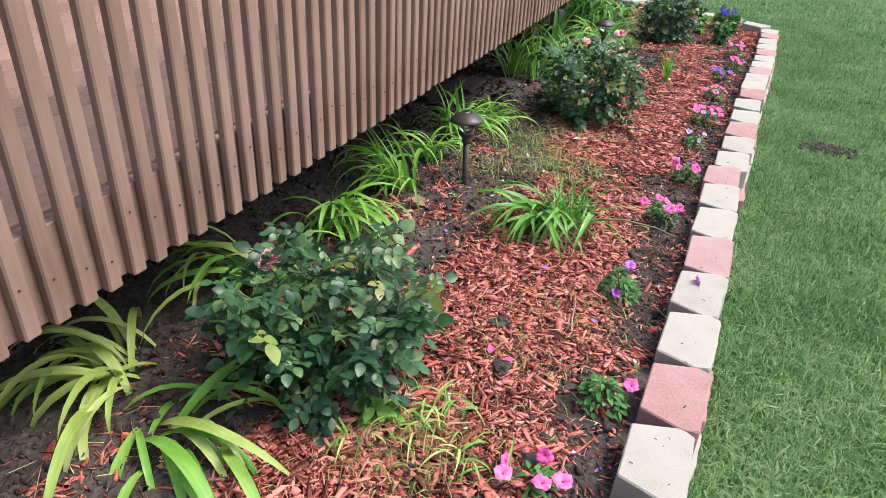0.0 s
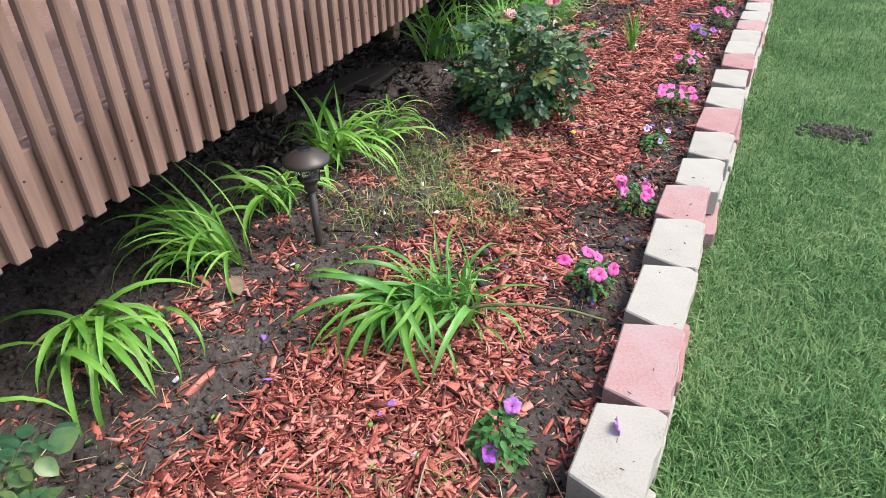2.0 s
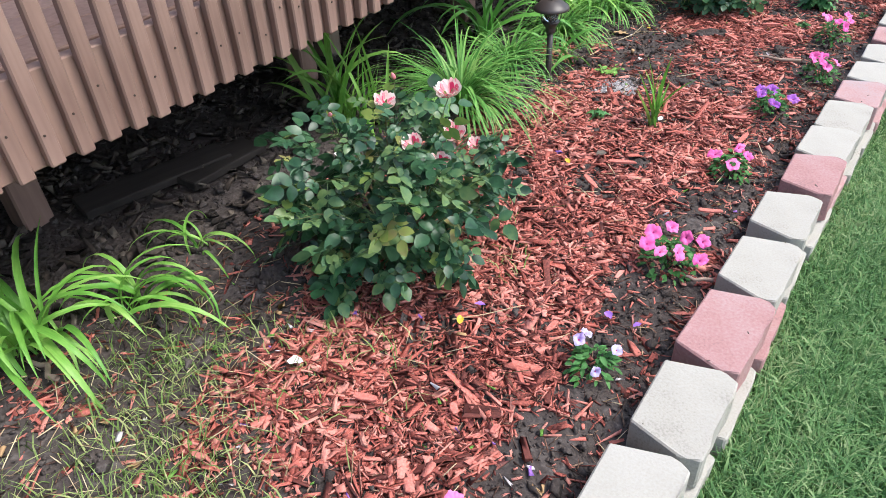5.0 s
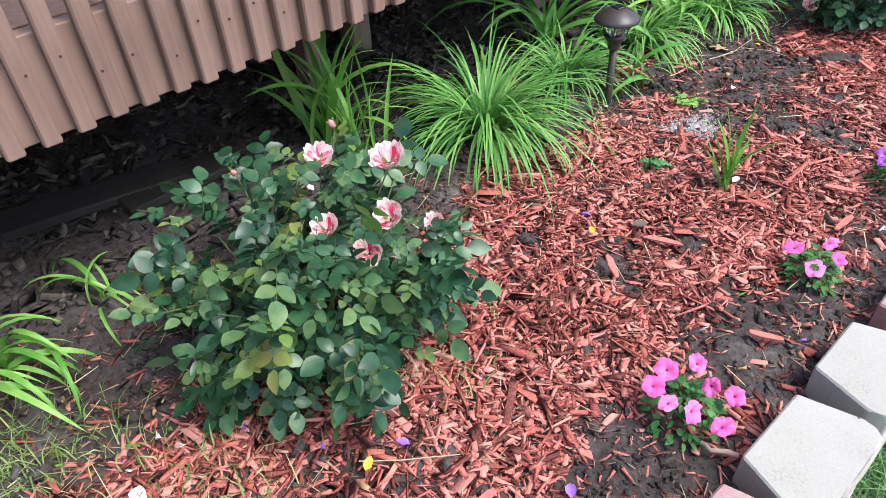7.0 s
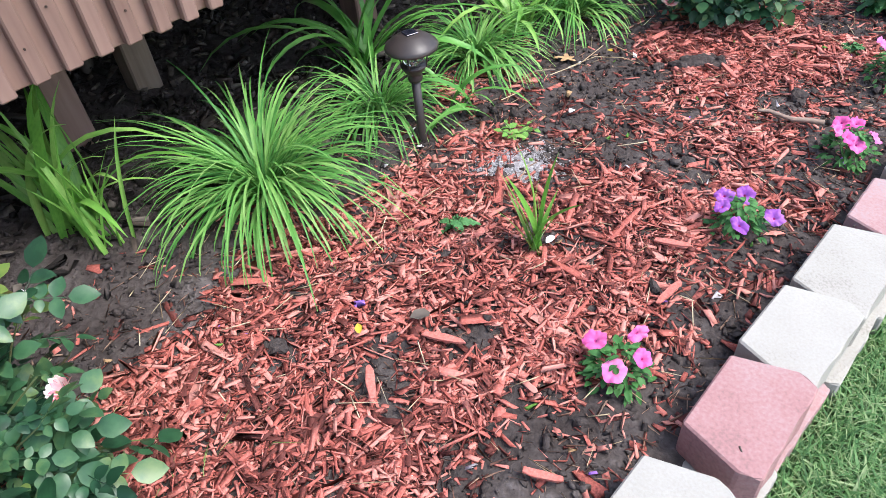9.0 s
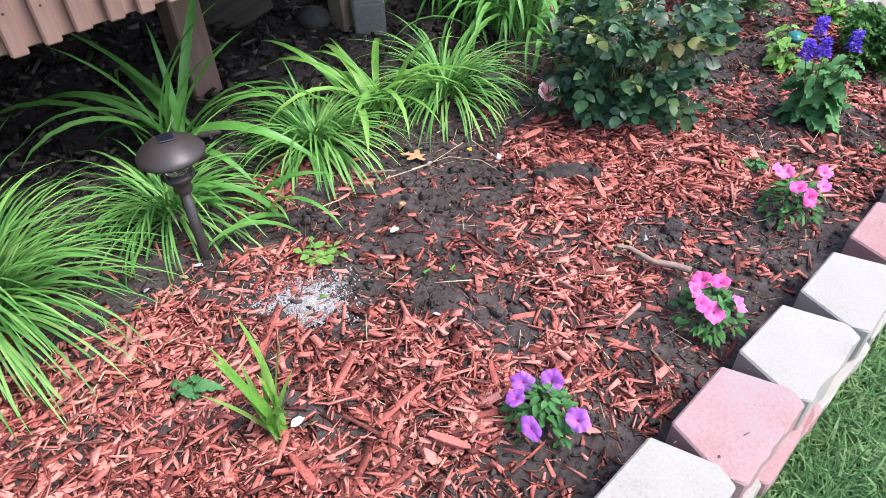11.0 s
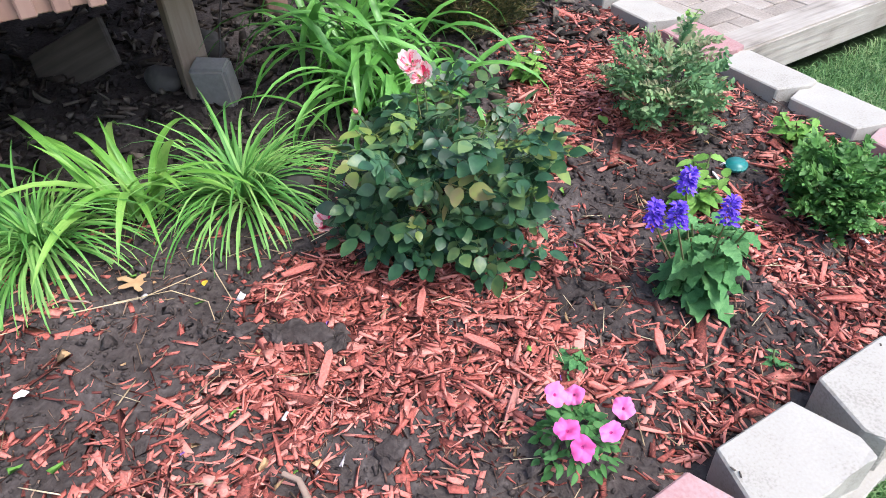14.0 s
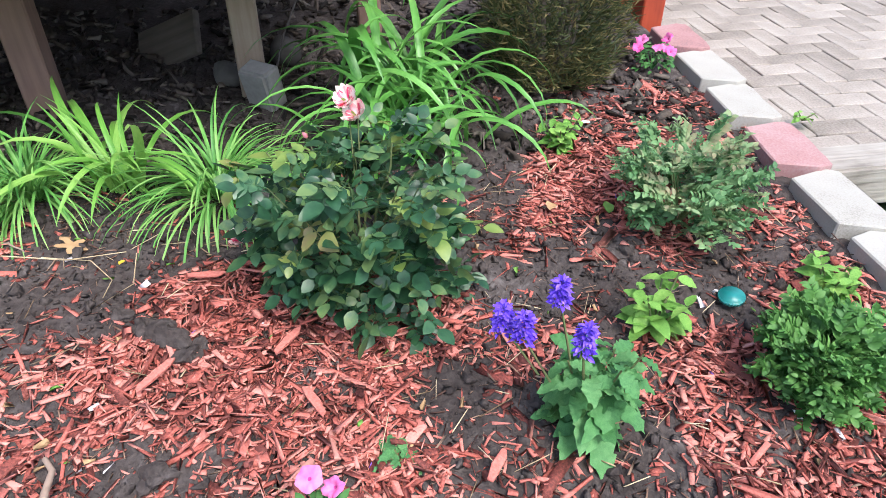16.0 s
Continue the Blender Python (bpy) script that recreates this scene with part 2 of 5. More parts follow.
nail_mesh = None
M_NAIL = mat("rusty_nail", [(0.03, 0.02, 0.015), (0.06, 0.04, 0.03)], 0.7, 60, 8, 0)
k = 0
s = SLAT0
while s < SLAT1:
    rng = random.Random(k)
    if slat_mesh is None or k % 9 == 0:
        bm = box((0.036, 0.026, 1.075), (0, -0.005, 0.93), 0.004)
        for v in bm.verts:
            v.co += 0.0025 * noise.noise_vector(Vector((v.co.x * 9 + k, v.co.y * 9, v.co.z * 2)))
        sl = part("slat", bm, M_DECK, deck)
        slat_mesh = sl.data
    else:
        sl = new("slat", slat_mesh)
        sl.parent = deck
    sl.matrix_basis = pose(s, 0.003, rng.uniform(-0.004, 0.004), rng.uniform(-0.25, 0.25), rng.uniform(-0.35, 0.35), rng.uniform(-2, 2))
    if nail_mesh is None:
        nl = part("nail", prism([(0.0027 * math.cos(a), 0.0027 * math.sin(a)) for a in (0, 1, 2, 3, 4, 5)], 0, 0.002), M_NAIL, sl)
        nail_mesh = nl.data
    else:
        nl = new("nail", nail_mesh)
        nl.parent = sl
    nl.matrix_basis = pose(rng.uniform(-0.006, 0.006), -0.0178, rng.uniform(0.46, 0.55), 90, 0, 0)
    s += 0.0688
    k += 1

# ---- house, deck supports ----
M_OLDWOOD = mat("damp_old_wood", [(0.045, 0.036, 0.03), (0.1, 0.083, 0.068), (0.17, 0.145, 0.12)], 0.9, 50, 4, 0.5, 0.003, stretch=(0.08, 1, 1))
# darkened copy of the old wood: under-deck shade is put into its colour
M_SHADEWOOD = mat("shade_darkened_old_wood", [(0.012, 0.01, 0.009), (0.03, 0.025, 0.022), (0.05, 0.042, 0.037)], 0.9, 50, 4, 0.5, 0.003, stretch=(0.08, 1, 1))
M_STONE = mat("damp_stone", [(0.045, 0.042, 0.038), (0.1, 0.094, 0.086)], 0.9, 50, 6, 0.5, 0.004, objrand=0.3)
house = part("house_wall", box((12, 0.25, 3.4), (4.5, 2.85, 1.2)), M_HOUSE)
house.matrix_world = Matrix.Translation(deck_at(0)) @ Matrix.Rotation(DANGLE, 4, "Z")
tagged(house, "dark reddish brick house wall behind the deck", "wall", kind="structure")


def deck_post(x, y, material, label, lean=0.0, wide=0.09, spin=0.0):
    z = float(bed_z(x, y)) - 0.03
    bm = box((wide, wide, 0.565 - z), (0, 0, (0.565 - z) / 2), 0.006)
    ob = part("deck_post", bm, material)
    ob.matrix_world = Matrix.Translation((x, y, z)) @ Matrix.Rotation(DANGLE + spin, 4, "Z") @ Matrix.Rotation(radians(lean), 4, "X")
    return tagged(ob, label, "post", "posts under the deck")


deck_post(0.2, 4.77, M_DECK, "brown-stained square wooden post under the deck")
deck_post(0.6, 5.92, M_DECK, "brown-stained square wooden post under the deck edge")
deck_post(0.57, 6.26, M_POST, "grey weathered wooden post under the deck")
deck_post(1.06, 6.92, M_DECK, "brown-stained square wooden post under the deck end", wide=0.1)
deck_post(1.24, 7.56, M_POST, "grey weathered wooden post standing on a footing", lean=-2)
deck_post(1.0, 8.13, M_DECK, "reddish brown square wooden post under the deck")


def rough_lump(size, seed, amount=0.22):
    bm = bmesh.new()
    bmesh.ops.create_icosphere(bm, subdivisions=3, radius=0.5)
    for v in bm.verts:
        v.co *= 1 + amount * noise.noise(v.co * 2.2 + Vector((seed, seed * 3, 0))) + 0.06 * noise.noise(v.co * 9 + Vector((seed, 0, 0)))
        v.co.z = max(v.co.z, -0.3)
    bmesh.ops.scale(bm, vec=size, verts=bm.verts)
    return bm


footing = part("footing_block", prism([(-0.06, -0.04), (0.06, -0.04), (0.06, 0.04), (-0.06, 0.04)], -0.02, 0.13, 0.01, 2, 0.006, 3), M_CONCRETE)
footing.matrix_world = Matrix.Translation(at(1.34, 7.57)) @ Matrix.Rotation(0.5, 4, "Z") @ Matrix.Rotation(0.22, 4, "X")
tagged(footing, "tilted grey concrete block beside the deck post", "concrete block")
for x, y, sz, sd, lab in [(1.9, 7.36, (0.13, 0.09, 0.1), 1, "brown-grey stone lying in the soil"), (0.72, 7.36, (0.1, 0.08, 0.08), 2, "round grey stone under the deck"), (1.13, 7.5, (0.14, 0.1, 0.1), 5, "rough grey stone beside the deck post"), (1.05, 7.75, (0.16, 0.12, 0.12), 6, "rough grey stone under the deck")]:
    st = part("stone", rough_lump(sz, sd), M_STONE, smooth=True)
    st.location = at(x, y, 0.02)
    tagged(st, lab, "stone")
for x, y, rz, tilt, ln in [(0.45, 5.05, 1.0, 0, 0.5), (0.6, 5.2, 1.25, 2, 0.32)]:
    pl = part("plank", box((ln, 0.12, 0.028), (0, 0, 0), 0.004), M_SHADEWOOD)
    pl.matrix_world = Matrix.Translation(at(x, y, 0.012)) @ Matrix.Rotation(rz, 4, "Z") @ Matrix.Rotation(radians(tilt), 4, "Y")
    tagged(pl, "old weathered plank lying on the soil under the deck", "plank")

board = part("plank", box((0.3, 0.17, 0.03), (0, 0, 0.085), 0.006), M_OLDWOOD)
board.matrix_world = Matrix.Translation(at(0.81, 7.44, 0.0)) @ Matrix.Rotation(0.75, 4, "Z") @ Matrix.Rotation(radians(-24), 4, "Y") @ Matrix.Rotation(radians(52), 4, "X")
tagged(board, "old mossy board leaning in the rubble under the deck", "plank")

# ---- patio ----
PATIO_Z = -0.058 * 2.3 - 0.006 * 9.2 + 0.018
PROT = Matrix.Translation((O.x, O.y, 0)) @ Matrix.Rotation(math.atan2(V.y, V.x), 4, "Z")
base = part("patio", box((3.4, 3.6, 0.12), (-2.9, 8.52, PATIO_Z - 0.072)), M_SOIL)
base.matrix_world = PROT
tagged(base, "herringbone brick patio behind the flower bed", "patio", kind="structure")
timber = part("timber_edge", box((0.15, 3.4, 0.14), (-1.125, 8.44, PATIO_Z - 0.05), 0.008, 2), M_TIMBER)
timber.matrix_world = PROT
tagged(timber, "grey weathered timber edging the brick patio", "timber")
brick_mesh = None
for i in range(-20, 20):
    for j in range(-20, 20):
        for kind in (0, 1):
            # herringbone: a flat and an upright brick in each step
            if kind == 0:
                cx, cy = 0.1 * (i + 2 * j) + 0.1, 0.1 * (-i + 2 * j) + 0.05
            else:
                cx, cy = 0.1 * (i + 2 * j) + 0.05, 0.1 * (-i + 2 * j) - 0.1
            w, s = cx - 2.6, cy + 7.9
            if not (-3.9 < w < -1.14 and 6.73 < s < 9.2):
                continue
            if brick_mesh is None:
                bk = part("brick", box((0.196, 0.096, 0.05), (0, 0, 0), 0.003), M_PAVER, base)
                brick_mesh = bk.data
            else:
                bk = new("brick", brick_mesh)
                bk.parent = base
            rng = random.Random(i * 91 + j * 7 + kind)
            bk.matrix_basis = pose(w, s, PATIO_Z - 0.023 + rng.uniform(-0.003, 0.002), rng.uniform(-0.8, 0.8), rng.uniform(-0.8, 0.8), (0 if kind == 0 else 90) + rng.uniform(-1, 1))
picket = thing("red_post", (1.36, 9.2, -0.17), "dark red painted wooden post at the patio corner", "post", rz=DANGLE)
M_RED = mat("red_paint", [(0.2, 0.03, 0.015), (0.42, 0.07, 0.03)], 0.6, 50, 5, 0.3, 0.003, stretch=(1, 1, 0.1))
part("post", box((0.1, 0.1, 1.0), (0.07, -0.06, 0.5), 0.006), M_RED, picket)
for k in range(4):
    part("board", box((0.07, 0.024, 0.8), (0.06, 0.05 + 0.09 * k, 0.45), 0.004), M_RED, picket)

# ---- foliage kit ----
def blade(length, width, lift, droop, segs=8, fold=0.25, sway=0.0, base_w=0.55):
    """An arching strap leaf along +X with a folded midrib: verts and faces."""
    v, f = [], []
    x = z = y = 0.0
    for i in range(segs + 1):
        t = i / segs
        a = lift - droop * t ** 1.3
        if i:
            x += length / segs * math.cos(a)
            z += length / segs * math.sin(a)
            y += sway * length / segs * t
        w = width / 2 * (base_w + (1 - base_w) * min(1, t * 3.2)) * (1 - t ** 3.2) + 0.0006
        n = (-math.sin(a), math.cos(a))
        e = fold * w
        v += [(x + n[0] * e, y - w, z + n[1] * e), (x, y, z), (x + n[0] * e, y + w, z + n[1] * e)]
        if i:
            b = 3 * (i - 1)
            f += [(b, b + 3, b + 4, b + 1), (b + 1, b + 4, b + 5, b + 2)]
    return v, f


def oval(length, width, cup=0.2, serrate=0.0, bend=0.25, n=6, wave=0.0, seed=0):
    """An oval leaf along +X, folded at its midrib and bent down at its tip."""
    v, f = [(0, 0, 0)], []
    rng = random.Random(seed)
    for i in range(1, n):
        t = i / n
        w = width / 2 * math.sin(math.pi * t ** 0.85) ** 0.8 * (1 + serrate * (1 if i % 2 else -1))
        zz = -bend * length * t * t
        up = cup * w
        k = wave * width * math.sin(i * 2.1 + seed)
        v += [(t * length, -w, zz + up + k), (t * length, 0, zz), (t * length, w, zz + up - k)]
    v.append((length, 0, -bend * length))
    last = len(v) - 1
    f += [(0, 1, 2), (0, 2, 3)]
    for i in range(1, n - 1):
        b = 3 * (i - 1) + 1
        f += [(b, b + 3, b + 4, b + 1), (b + 1, b + 4, b + 5, b + 2)]
    b = 3 * (n - 2) + 1
    f += [(b, last, b + 1), (b + 1, last, b + 2)]
    return v, f


def merge(pieces):
    """Joins (verts, faces, matrix) into one verts, faces."""
    V_, F_ = [], []
    for v, f, m in pieces:
        o = len(V_)
        V_ += [tuple(m @ Vector(p)) for p in v]
        F_ += [tuple(i + o for i in q) for q in f]
    return V_, F_


def tube(points, r0, r1, sides=5):
    v, f = [], []
    n = len(points)
    for i, p in enumerate(points):
        d = (Vector(points[min(i + 1, n - 1)]) - Vector(points[max(i - 1, 0)])).normalized()
        a = d.orthogonal().normalized()
        b = d.cross(a)
        r = r0 + (r1 - r0) * i / (n - 1)
        for k in range(sides):
            c = 2 * math.pi * k / sides
            v.append(tuple(Vector(p) + r * (math.cos(c) * a + math.sin(c) * b)))
        if i:
            for k in range(sides):
                q, w = (i - 1) * sides + k, (i - 1) * sides + (k + 1) % sides
                f.append((q, w, w + sides, q + sides))
    return v, f


def put(mesh, name, parent, m):
    ob = new(name, mesh)
    ob.parent = parent
    ob.matrix_basis = m
    return ob


def mesh_of(name, vf, material, smooth=True):
    me = bpy.data.meshes.new(name)
    me.from_pydata(vf[0], [], vf[1])
    me.materials.append(material)
    if smooth:
        me.polygons.foreach_set("use_smooth", [True] * len(me.polygons))
    return me


def turn(az, el=0.0, roll=0.0, place=(0, 0, 0), size=1.0):
    return Matrix.Translation(place) @ Matrix.Rotation(az, 4, "Z") @ Matrix.Rotation(-el, 4, "Y") @ Matrix.Rotation(roll, 4, "X") @ Matrix.Scale(size, 4)


M_LILY = mat("lily_leaf", [(0.1, 0.285, 0.042), (0.195, 0.43, 0.072), (0.33, 0.545, 0.135)], 0.42, 30, 6, 0.15, 0.001, objrand=0.35, through_light=0.3, spec=0.4, stretch=(0.15, 3, 1))
M_LILYPALE = mat("pale_lily_leaf", [(0.24, 0.36, 0.08), (0.4, 0.52, 0.15), (0.56, 0.64, 0.27)], 0.5, 30, 6, 0.15, 0.001, objrand=0.35, through_light=0.25, spec=0.35, stretch=(0.15, 3, 1))
M_LILYDARK = mat("dark_lily_leaf", [(0.07, 0.22, 0.04), (0.12, 0.33, 0.06), (0.2, 0.44, 0.11)], 0.38, 30, 6, 0.15, 0.001, objrand=0.35, through_light=0.25, spec=0.45, stretch=(0.15, 3, 1))
M_FINE = mat("fine_grass_leaf", [(0.07, 0.225, 0.05), (0.15, 0.37, 0.08), (0.28, 0.48, 0.14)], 0.45, 30, 6, 0, island=0.45, through_light=0.25)
M_ROSELEAF = mat("rose_leaf", [(0.011, 0.042, 0.019), (0.026, 0.084, 0.036), (0.05, 0.125, 0.053), (0.12, 0.19, 0.066)], 0.36, 60, 8, 0.3, 0.0015, objrand=0.5, through_light=0.1, spec=0.38)
M_ROSENEW = mat("rose_young_leaf", [(0.12, 0.22, 0.05), (0.22, 0.3, 0.07), (0.26, 0.22, 0.09)], 0.38, 60, 8, 0.2, 0.001, objrand=0.4, through_light=0.25, spec=0.5)
M_STEM = mat("green_stem", [(0.05, 0.09, 0.03), (0.12, 0.15, 0.06), (0.14, 0.08, 0.05)], 0.6, 40, 10, 0.2, 0.001)
M_PETLEAF = mat("petunia_leaf", [(0.035, 0.12, 0.03), (0.065, 0.2, 0.05), (0.11, 0.27, 0.08)], 0.6, 60, 10, 0.2, 0.001, island=0.4, through_light=0.2)
M_PINK = mat("pink_petal", [(0.72, 0.07, 0.32), (0.82, 0.15, 0.44), (0.88, 0.3, 0.56)], 0.55, 60, 12, 0, objrand=0.3, through_light=0.25)
M_THROAT = mat("dark_throat", [(0.42, 0.03, 0.2), (0.6, 0.08, 0.32)], 0.6, 60, 12, 0)
M_PURPLE = mat("purple_petal", [(0.25, 0.05, 0.38), (0.39, 0.12, 0.54), (0.5, 0.23, 0.64)], 0.55, 60, 12, 0, objrand=0.3, through_light=0.25)
M_PANSY = mat("pansy_petal", [(0.35, 0.3, 0.6), (0.6, 0.55, 0.8), (0.25, 0.12, 0.45)], 0.55, 60, 14, 0, objrand=0.3, through_light=0.25)
M_ROSEIN = mat("rose_petal_inner", [(0.76, 0.04, 0.15), (0.85, 0.3, 0.37), (0.89, 0.68, 0.64)], 0.5, 40, 20, 0, island=0.35, through_light=0.25)
M_ROSEOUT = mat("rose_petal_outer", [(0.86, 0.56, 0.54), (0.89, 0.79, 0.73), (0.9, 0.87, 0.8)], 0.5, 40, 20, 0, island=0.3, through_light=0.3)
M_SALVIA = mat("salvia_leaf", [(0.05, 0.165, 0.055), (0.09, 0.25, 0.08), (0.15, 0.33, 0.12)], 0.6, 70, 9, 0.4, 0.0015, objrand=0.3, through_light=0.2)
M_MINT = mat("mint_leaf", [(0.11, 0.27, 0.05), (0.18, 0.38, 0.07), (0.28, 0.46, 0.11)], 0.6, 70, 9, 0.4, 0.0015, objrand=0.3, through_light=0.25)
M_BLUE = mat("blue_floret", [(0.07, 0.025, 0.4), (0.14, 0.06, 0.62), (0.26, 0.14, 0.75)], 0.6, 70, 20, 0, island=0.5)
M_GREYSHRUB = mat("grey_green_leaf", [(0.06, 0.15, 0.06), (0.11, 0.24, 0.092), (0.2, 0.33, 0.145), (0.3, 0.28, 0.16)], 0.55, 60, 9, 0.2, 0.001, objrand=0.45, through_light=0.2)
M_SHRUB = mat("bright_shrub_leaf", [(0.05, 0.14, 0.035), (0.085, 0.22, 0.05), (0.15, 0.3, 0.08)], 0.5, 60, 9, 0.2, 0.001, objrand=0.4, through_light=0.2)
M_YEW = mat("yew_needle", [(0.03, 0.045, 0.018), (0.075, 0.095, 0.03), (0.19, 0.15, 0.06)], 0.6, 60, 6, 0, island=0.6)
M_BLACK = mat("bronze_plastic", [(0.03, 0.024, 0.022), (0.05, 0.04, 0.037)], 0.42, 90, 6, 0.1, 0.0005, spec=0.5)
M_PANEL = mat("solar_cell", [(0.008, 0.01, 0.018), (0.02, 0.022, 0.035)], 0.15, 60, 6, 0, spec=0.6)

# strap-leaf meshes shared by the clumps
LILY_BLADES = []
DARK_BLADES = []
UP_BLADES = []
UP_DARK = []
STIFF_BLADES = []
DROOP_DARK = []
ARCH_BLADES = []
PALE_BLADES = []
ARCH_DARK = []
for k in range(10):
    rng = random.Random(k + 11)
    vf = blade(1.0, rng.uniform(0.05, 0.068), rng.uniform(0.95, 1.25), rng.uniform(1.3, 2.3), 9, 0.35, rng.uniform(-0.12, 0.12))
    LILY_BLADES.append(mesh_of("lily_leaf", vf, M_LILY))
    DARK_BLADES.append(mesh_of("lily_leaf", vf, M_LILYDARK))
    vf = blade(1.0, rng.uniform(0.05, 0.068), rng.uniform(1.2, 1.5), rng.uniform(0.5, 1.7), 9, 0.35, rng.uniform(-0.12, 0.12))
    UP_BLADES.append(mesh_of("lily_leaf", vf, M_LILY))
    UP_DARK.append(mesh_of("lily_leaf", vf, M_LILYDARK))
    vf = blade(1.0, rng.uniform(0.06, 0.08), rng.uniform(1.3, 1.5), rng.uniform(0.15, 0.7), 7, 0.35, rng.uniform(-0.12, 0.12), 0.75)
    STIFF_BLADES.append(mesh_of("lily_leaf", vf, M_LILY))
    vf = blade(1.0, rng.uniform(0.055, 0.075), rng.uniform(1.15, 1.5), rng.uniform(1.9, 3.0), 10, 0.35, rng.uniform(-0.2, 0.2))
    ARCH_BLADES.append(mesh_of("lily_leaf", vf, M_LILY))
    PALE_BLADES.append(mesh_of("lily_leaf", vf, M_LILYPALE))
    ARCH_DARK.append(mesh_of("lily_leaf", vf, M_LILYDARK))
    vf = blade(1.0, rng.uniform(0.045, 0.06), rng.uniform(1.1, 1.45), rng.uniform(2.2, 3.0), 10, 0.35, rng.uniform(-0.15, 0.15))
    DROOP_DARK.append(mesh_of("lily_leaf", vf, M_LILYDARK))


def daylily(x, y, n, length, seed, label, meshes=LILY_BLADES, fan=None, flat=0.0, spread=0.03, width=1.0, side=None, name="daylily"):
    """A clump of arching strap leaves; fan: azimuth of the fan's plane; side: the way that all leaves flop."""
    rng = random.Random(seed)
    ob = thing(name, at(x, y, -0.012), label, name.replace("_", " "), "daylilies along the deck" if name == "daylily" else "")
    for k in range(n):
        if side is not None:
            az = side + rng.gauss(0, 0.75)
        elif fan is None or rng.random() < 0.25:
            az = rng.uniform(0, 2 * math.pi)
        else:
            az = fan + (math.pi if k % 2 else 0) + rng.gauss(0, 0.45)
        ln = length * rng.uniform(0.6, 1.12)
        el = rng.uniform(-0.2, 0.35) - flat * rng.uniform(0.5, 1.2)
        m = turn(az, el, rng.uniform(-0.25, 0.25), (rng.gauss(0, spread), rng.gauss(0, spread), 0)) @ Matrix.Diagonal((ln, ln * width * rng.uniform(0.8, 1.15), ln, 1))
        put(rng.choice(meshes), "leaf", ob, m)
    return ob


def grass_clump(x, y, n, length, seed, label, spread=0.045, fall=1.0):
    rng = random.Random(seed)
    pieces = []
    for k in range(n):
        az = rng.uniform(0, 2 * math.pi)
        ln = length * rng.uniform(0.55, 1.15)
        r = rng.uniform(0, 1) ** 0.7
        vf = blade(ln, rng.uniform(0.0042, 0.0082), 1.46 - 0.85 * r * fall, rng.uniform(1.5, 2.8) * (0.68 + 0.32 * r), 8, 0.3, rng.uniform(-0.15, 0.15), 0.8)
        pieces.append((*vf, turn(az, 0, 0, (math.cos(az) * spread * r + rng.gauss(0, 0.012), math.sin(az) * spread * r + rng.gauss(0, 0.012), 0))))
    ob = part("ornamental_grass", merge(pieces), M_FINE, smooth=True)
    ob.location = at(x, y, -0.012)
    return tagged(ob, label, "ornamental grass", "grass clumps along the deck")


# compound rose leaves: five leaflets on a stalk
def rose_leaf_mesh(seed, material):
    rng = random.Random(seed)
    pieces = [(*tube([(0, 0, 0), (0.03, 0, 0.004), (0.062, 0, 0)], 0.0011, 0.0007, 3), Matrix())]
    for px, side in [(0.065, 0), (0.045, 1), (0.045, -1), (0.022, 1), (0.022, -1)]:
        ln = rng.uniform(0.031, 0.045) * (1.15 if side == 0 else 0.95 if px > 0.03 else 0.75)
        vf = oval(ln, ln * rng.uniform(0.62, 0.74), rng.uniform(0.1, 0.3), 0.03, rng.uniform(0.05, 0.3), 6, 0, seed)
        pieces.append((*vf, turn(side * rng.uniform(1.0, 1.4), rng.uniform(-0.2, 0.2), rng.uniform(-0.35, 0.35), (px, 0, 0.002))))
    return mesh_of("leaf", merge(pieces), material)


ROSE_LEAVES = [rose_leaf_mesh(k, M_ROSELEAF) for k in range(7)]
ROSE_YOUNG = [rose_leaf_mesh(k + 20, M_ROSENEW) for k in range(3)]


def petal(length, width, cup, ruffle=0.0):
    v, f = [], []
    for i in range(5):
        t = i / 4
        w = width * (0.25 + 0.75 * math.sin(min(1, t * 1.15) * math.pi / 2)) * (1 - 0.35 * t ** 5)
        a = cup * t
        for k in (-1, -0.5, 0, 0.5, 1):
            v.append((length * math.sin(a) / max(cup, 0.01) + 0.003 * (1 - abs(k)), k * w, length * t * math.cos(a * 0.5) - 0.25 * w * abs(k) * (0.6 - t) + 0.16 * length * t * t * math.sin(ruffle + 4.1 * k)))
        if i:
            for k in range(4):
                b = 5 * (i - 1) + k
                f.append((b, b + 1, b + 6, b + 5))
    return v, f


def rose_flower_mesh(inner, seed):
    rng = random.Random(seed)
    pieces = []
    rings = [(3, 0.001, 0.02, 0.009, 0.03), (5, 0.004, 0.023, 0.012, 0.25), (6, 0.006, 0.026, 0.015, 0.6)] if inner else [(6, 0.007, 0.029, 0.018, 0.75), (7, 0.008, 0.031, 0.02, 1.05), (7, 0.008, 0.031, 0.021, 1.45)]
    for j, (n, r, ln, w, cup) in enumerate(rings):
        for k in range(n):
            az = 2 * math.pi * (k + 0.5 * j) / n + rng.uniform(-0.15, 0.15)
            pieces.append((*petal(ln * rng.uniform(0.78, 1.18), w * rng.uniform(0.75, 1.0), max(0.05, cup + rng.uniform(-0.15, 0.2)), rng.uniform(0, 6)), turn(az, rng.uniform(-0.15, 0.1), rng.uniform(-0.3, 0.3), (math.cos(az) * r, math.sin(az) * r, rng.uniform(-0.002, 0.002)))))
    return mesh_of("petals", merge(pieces), M_ROSEIN if inner else M_ROSEOUT)


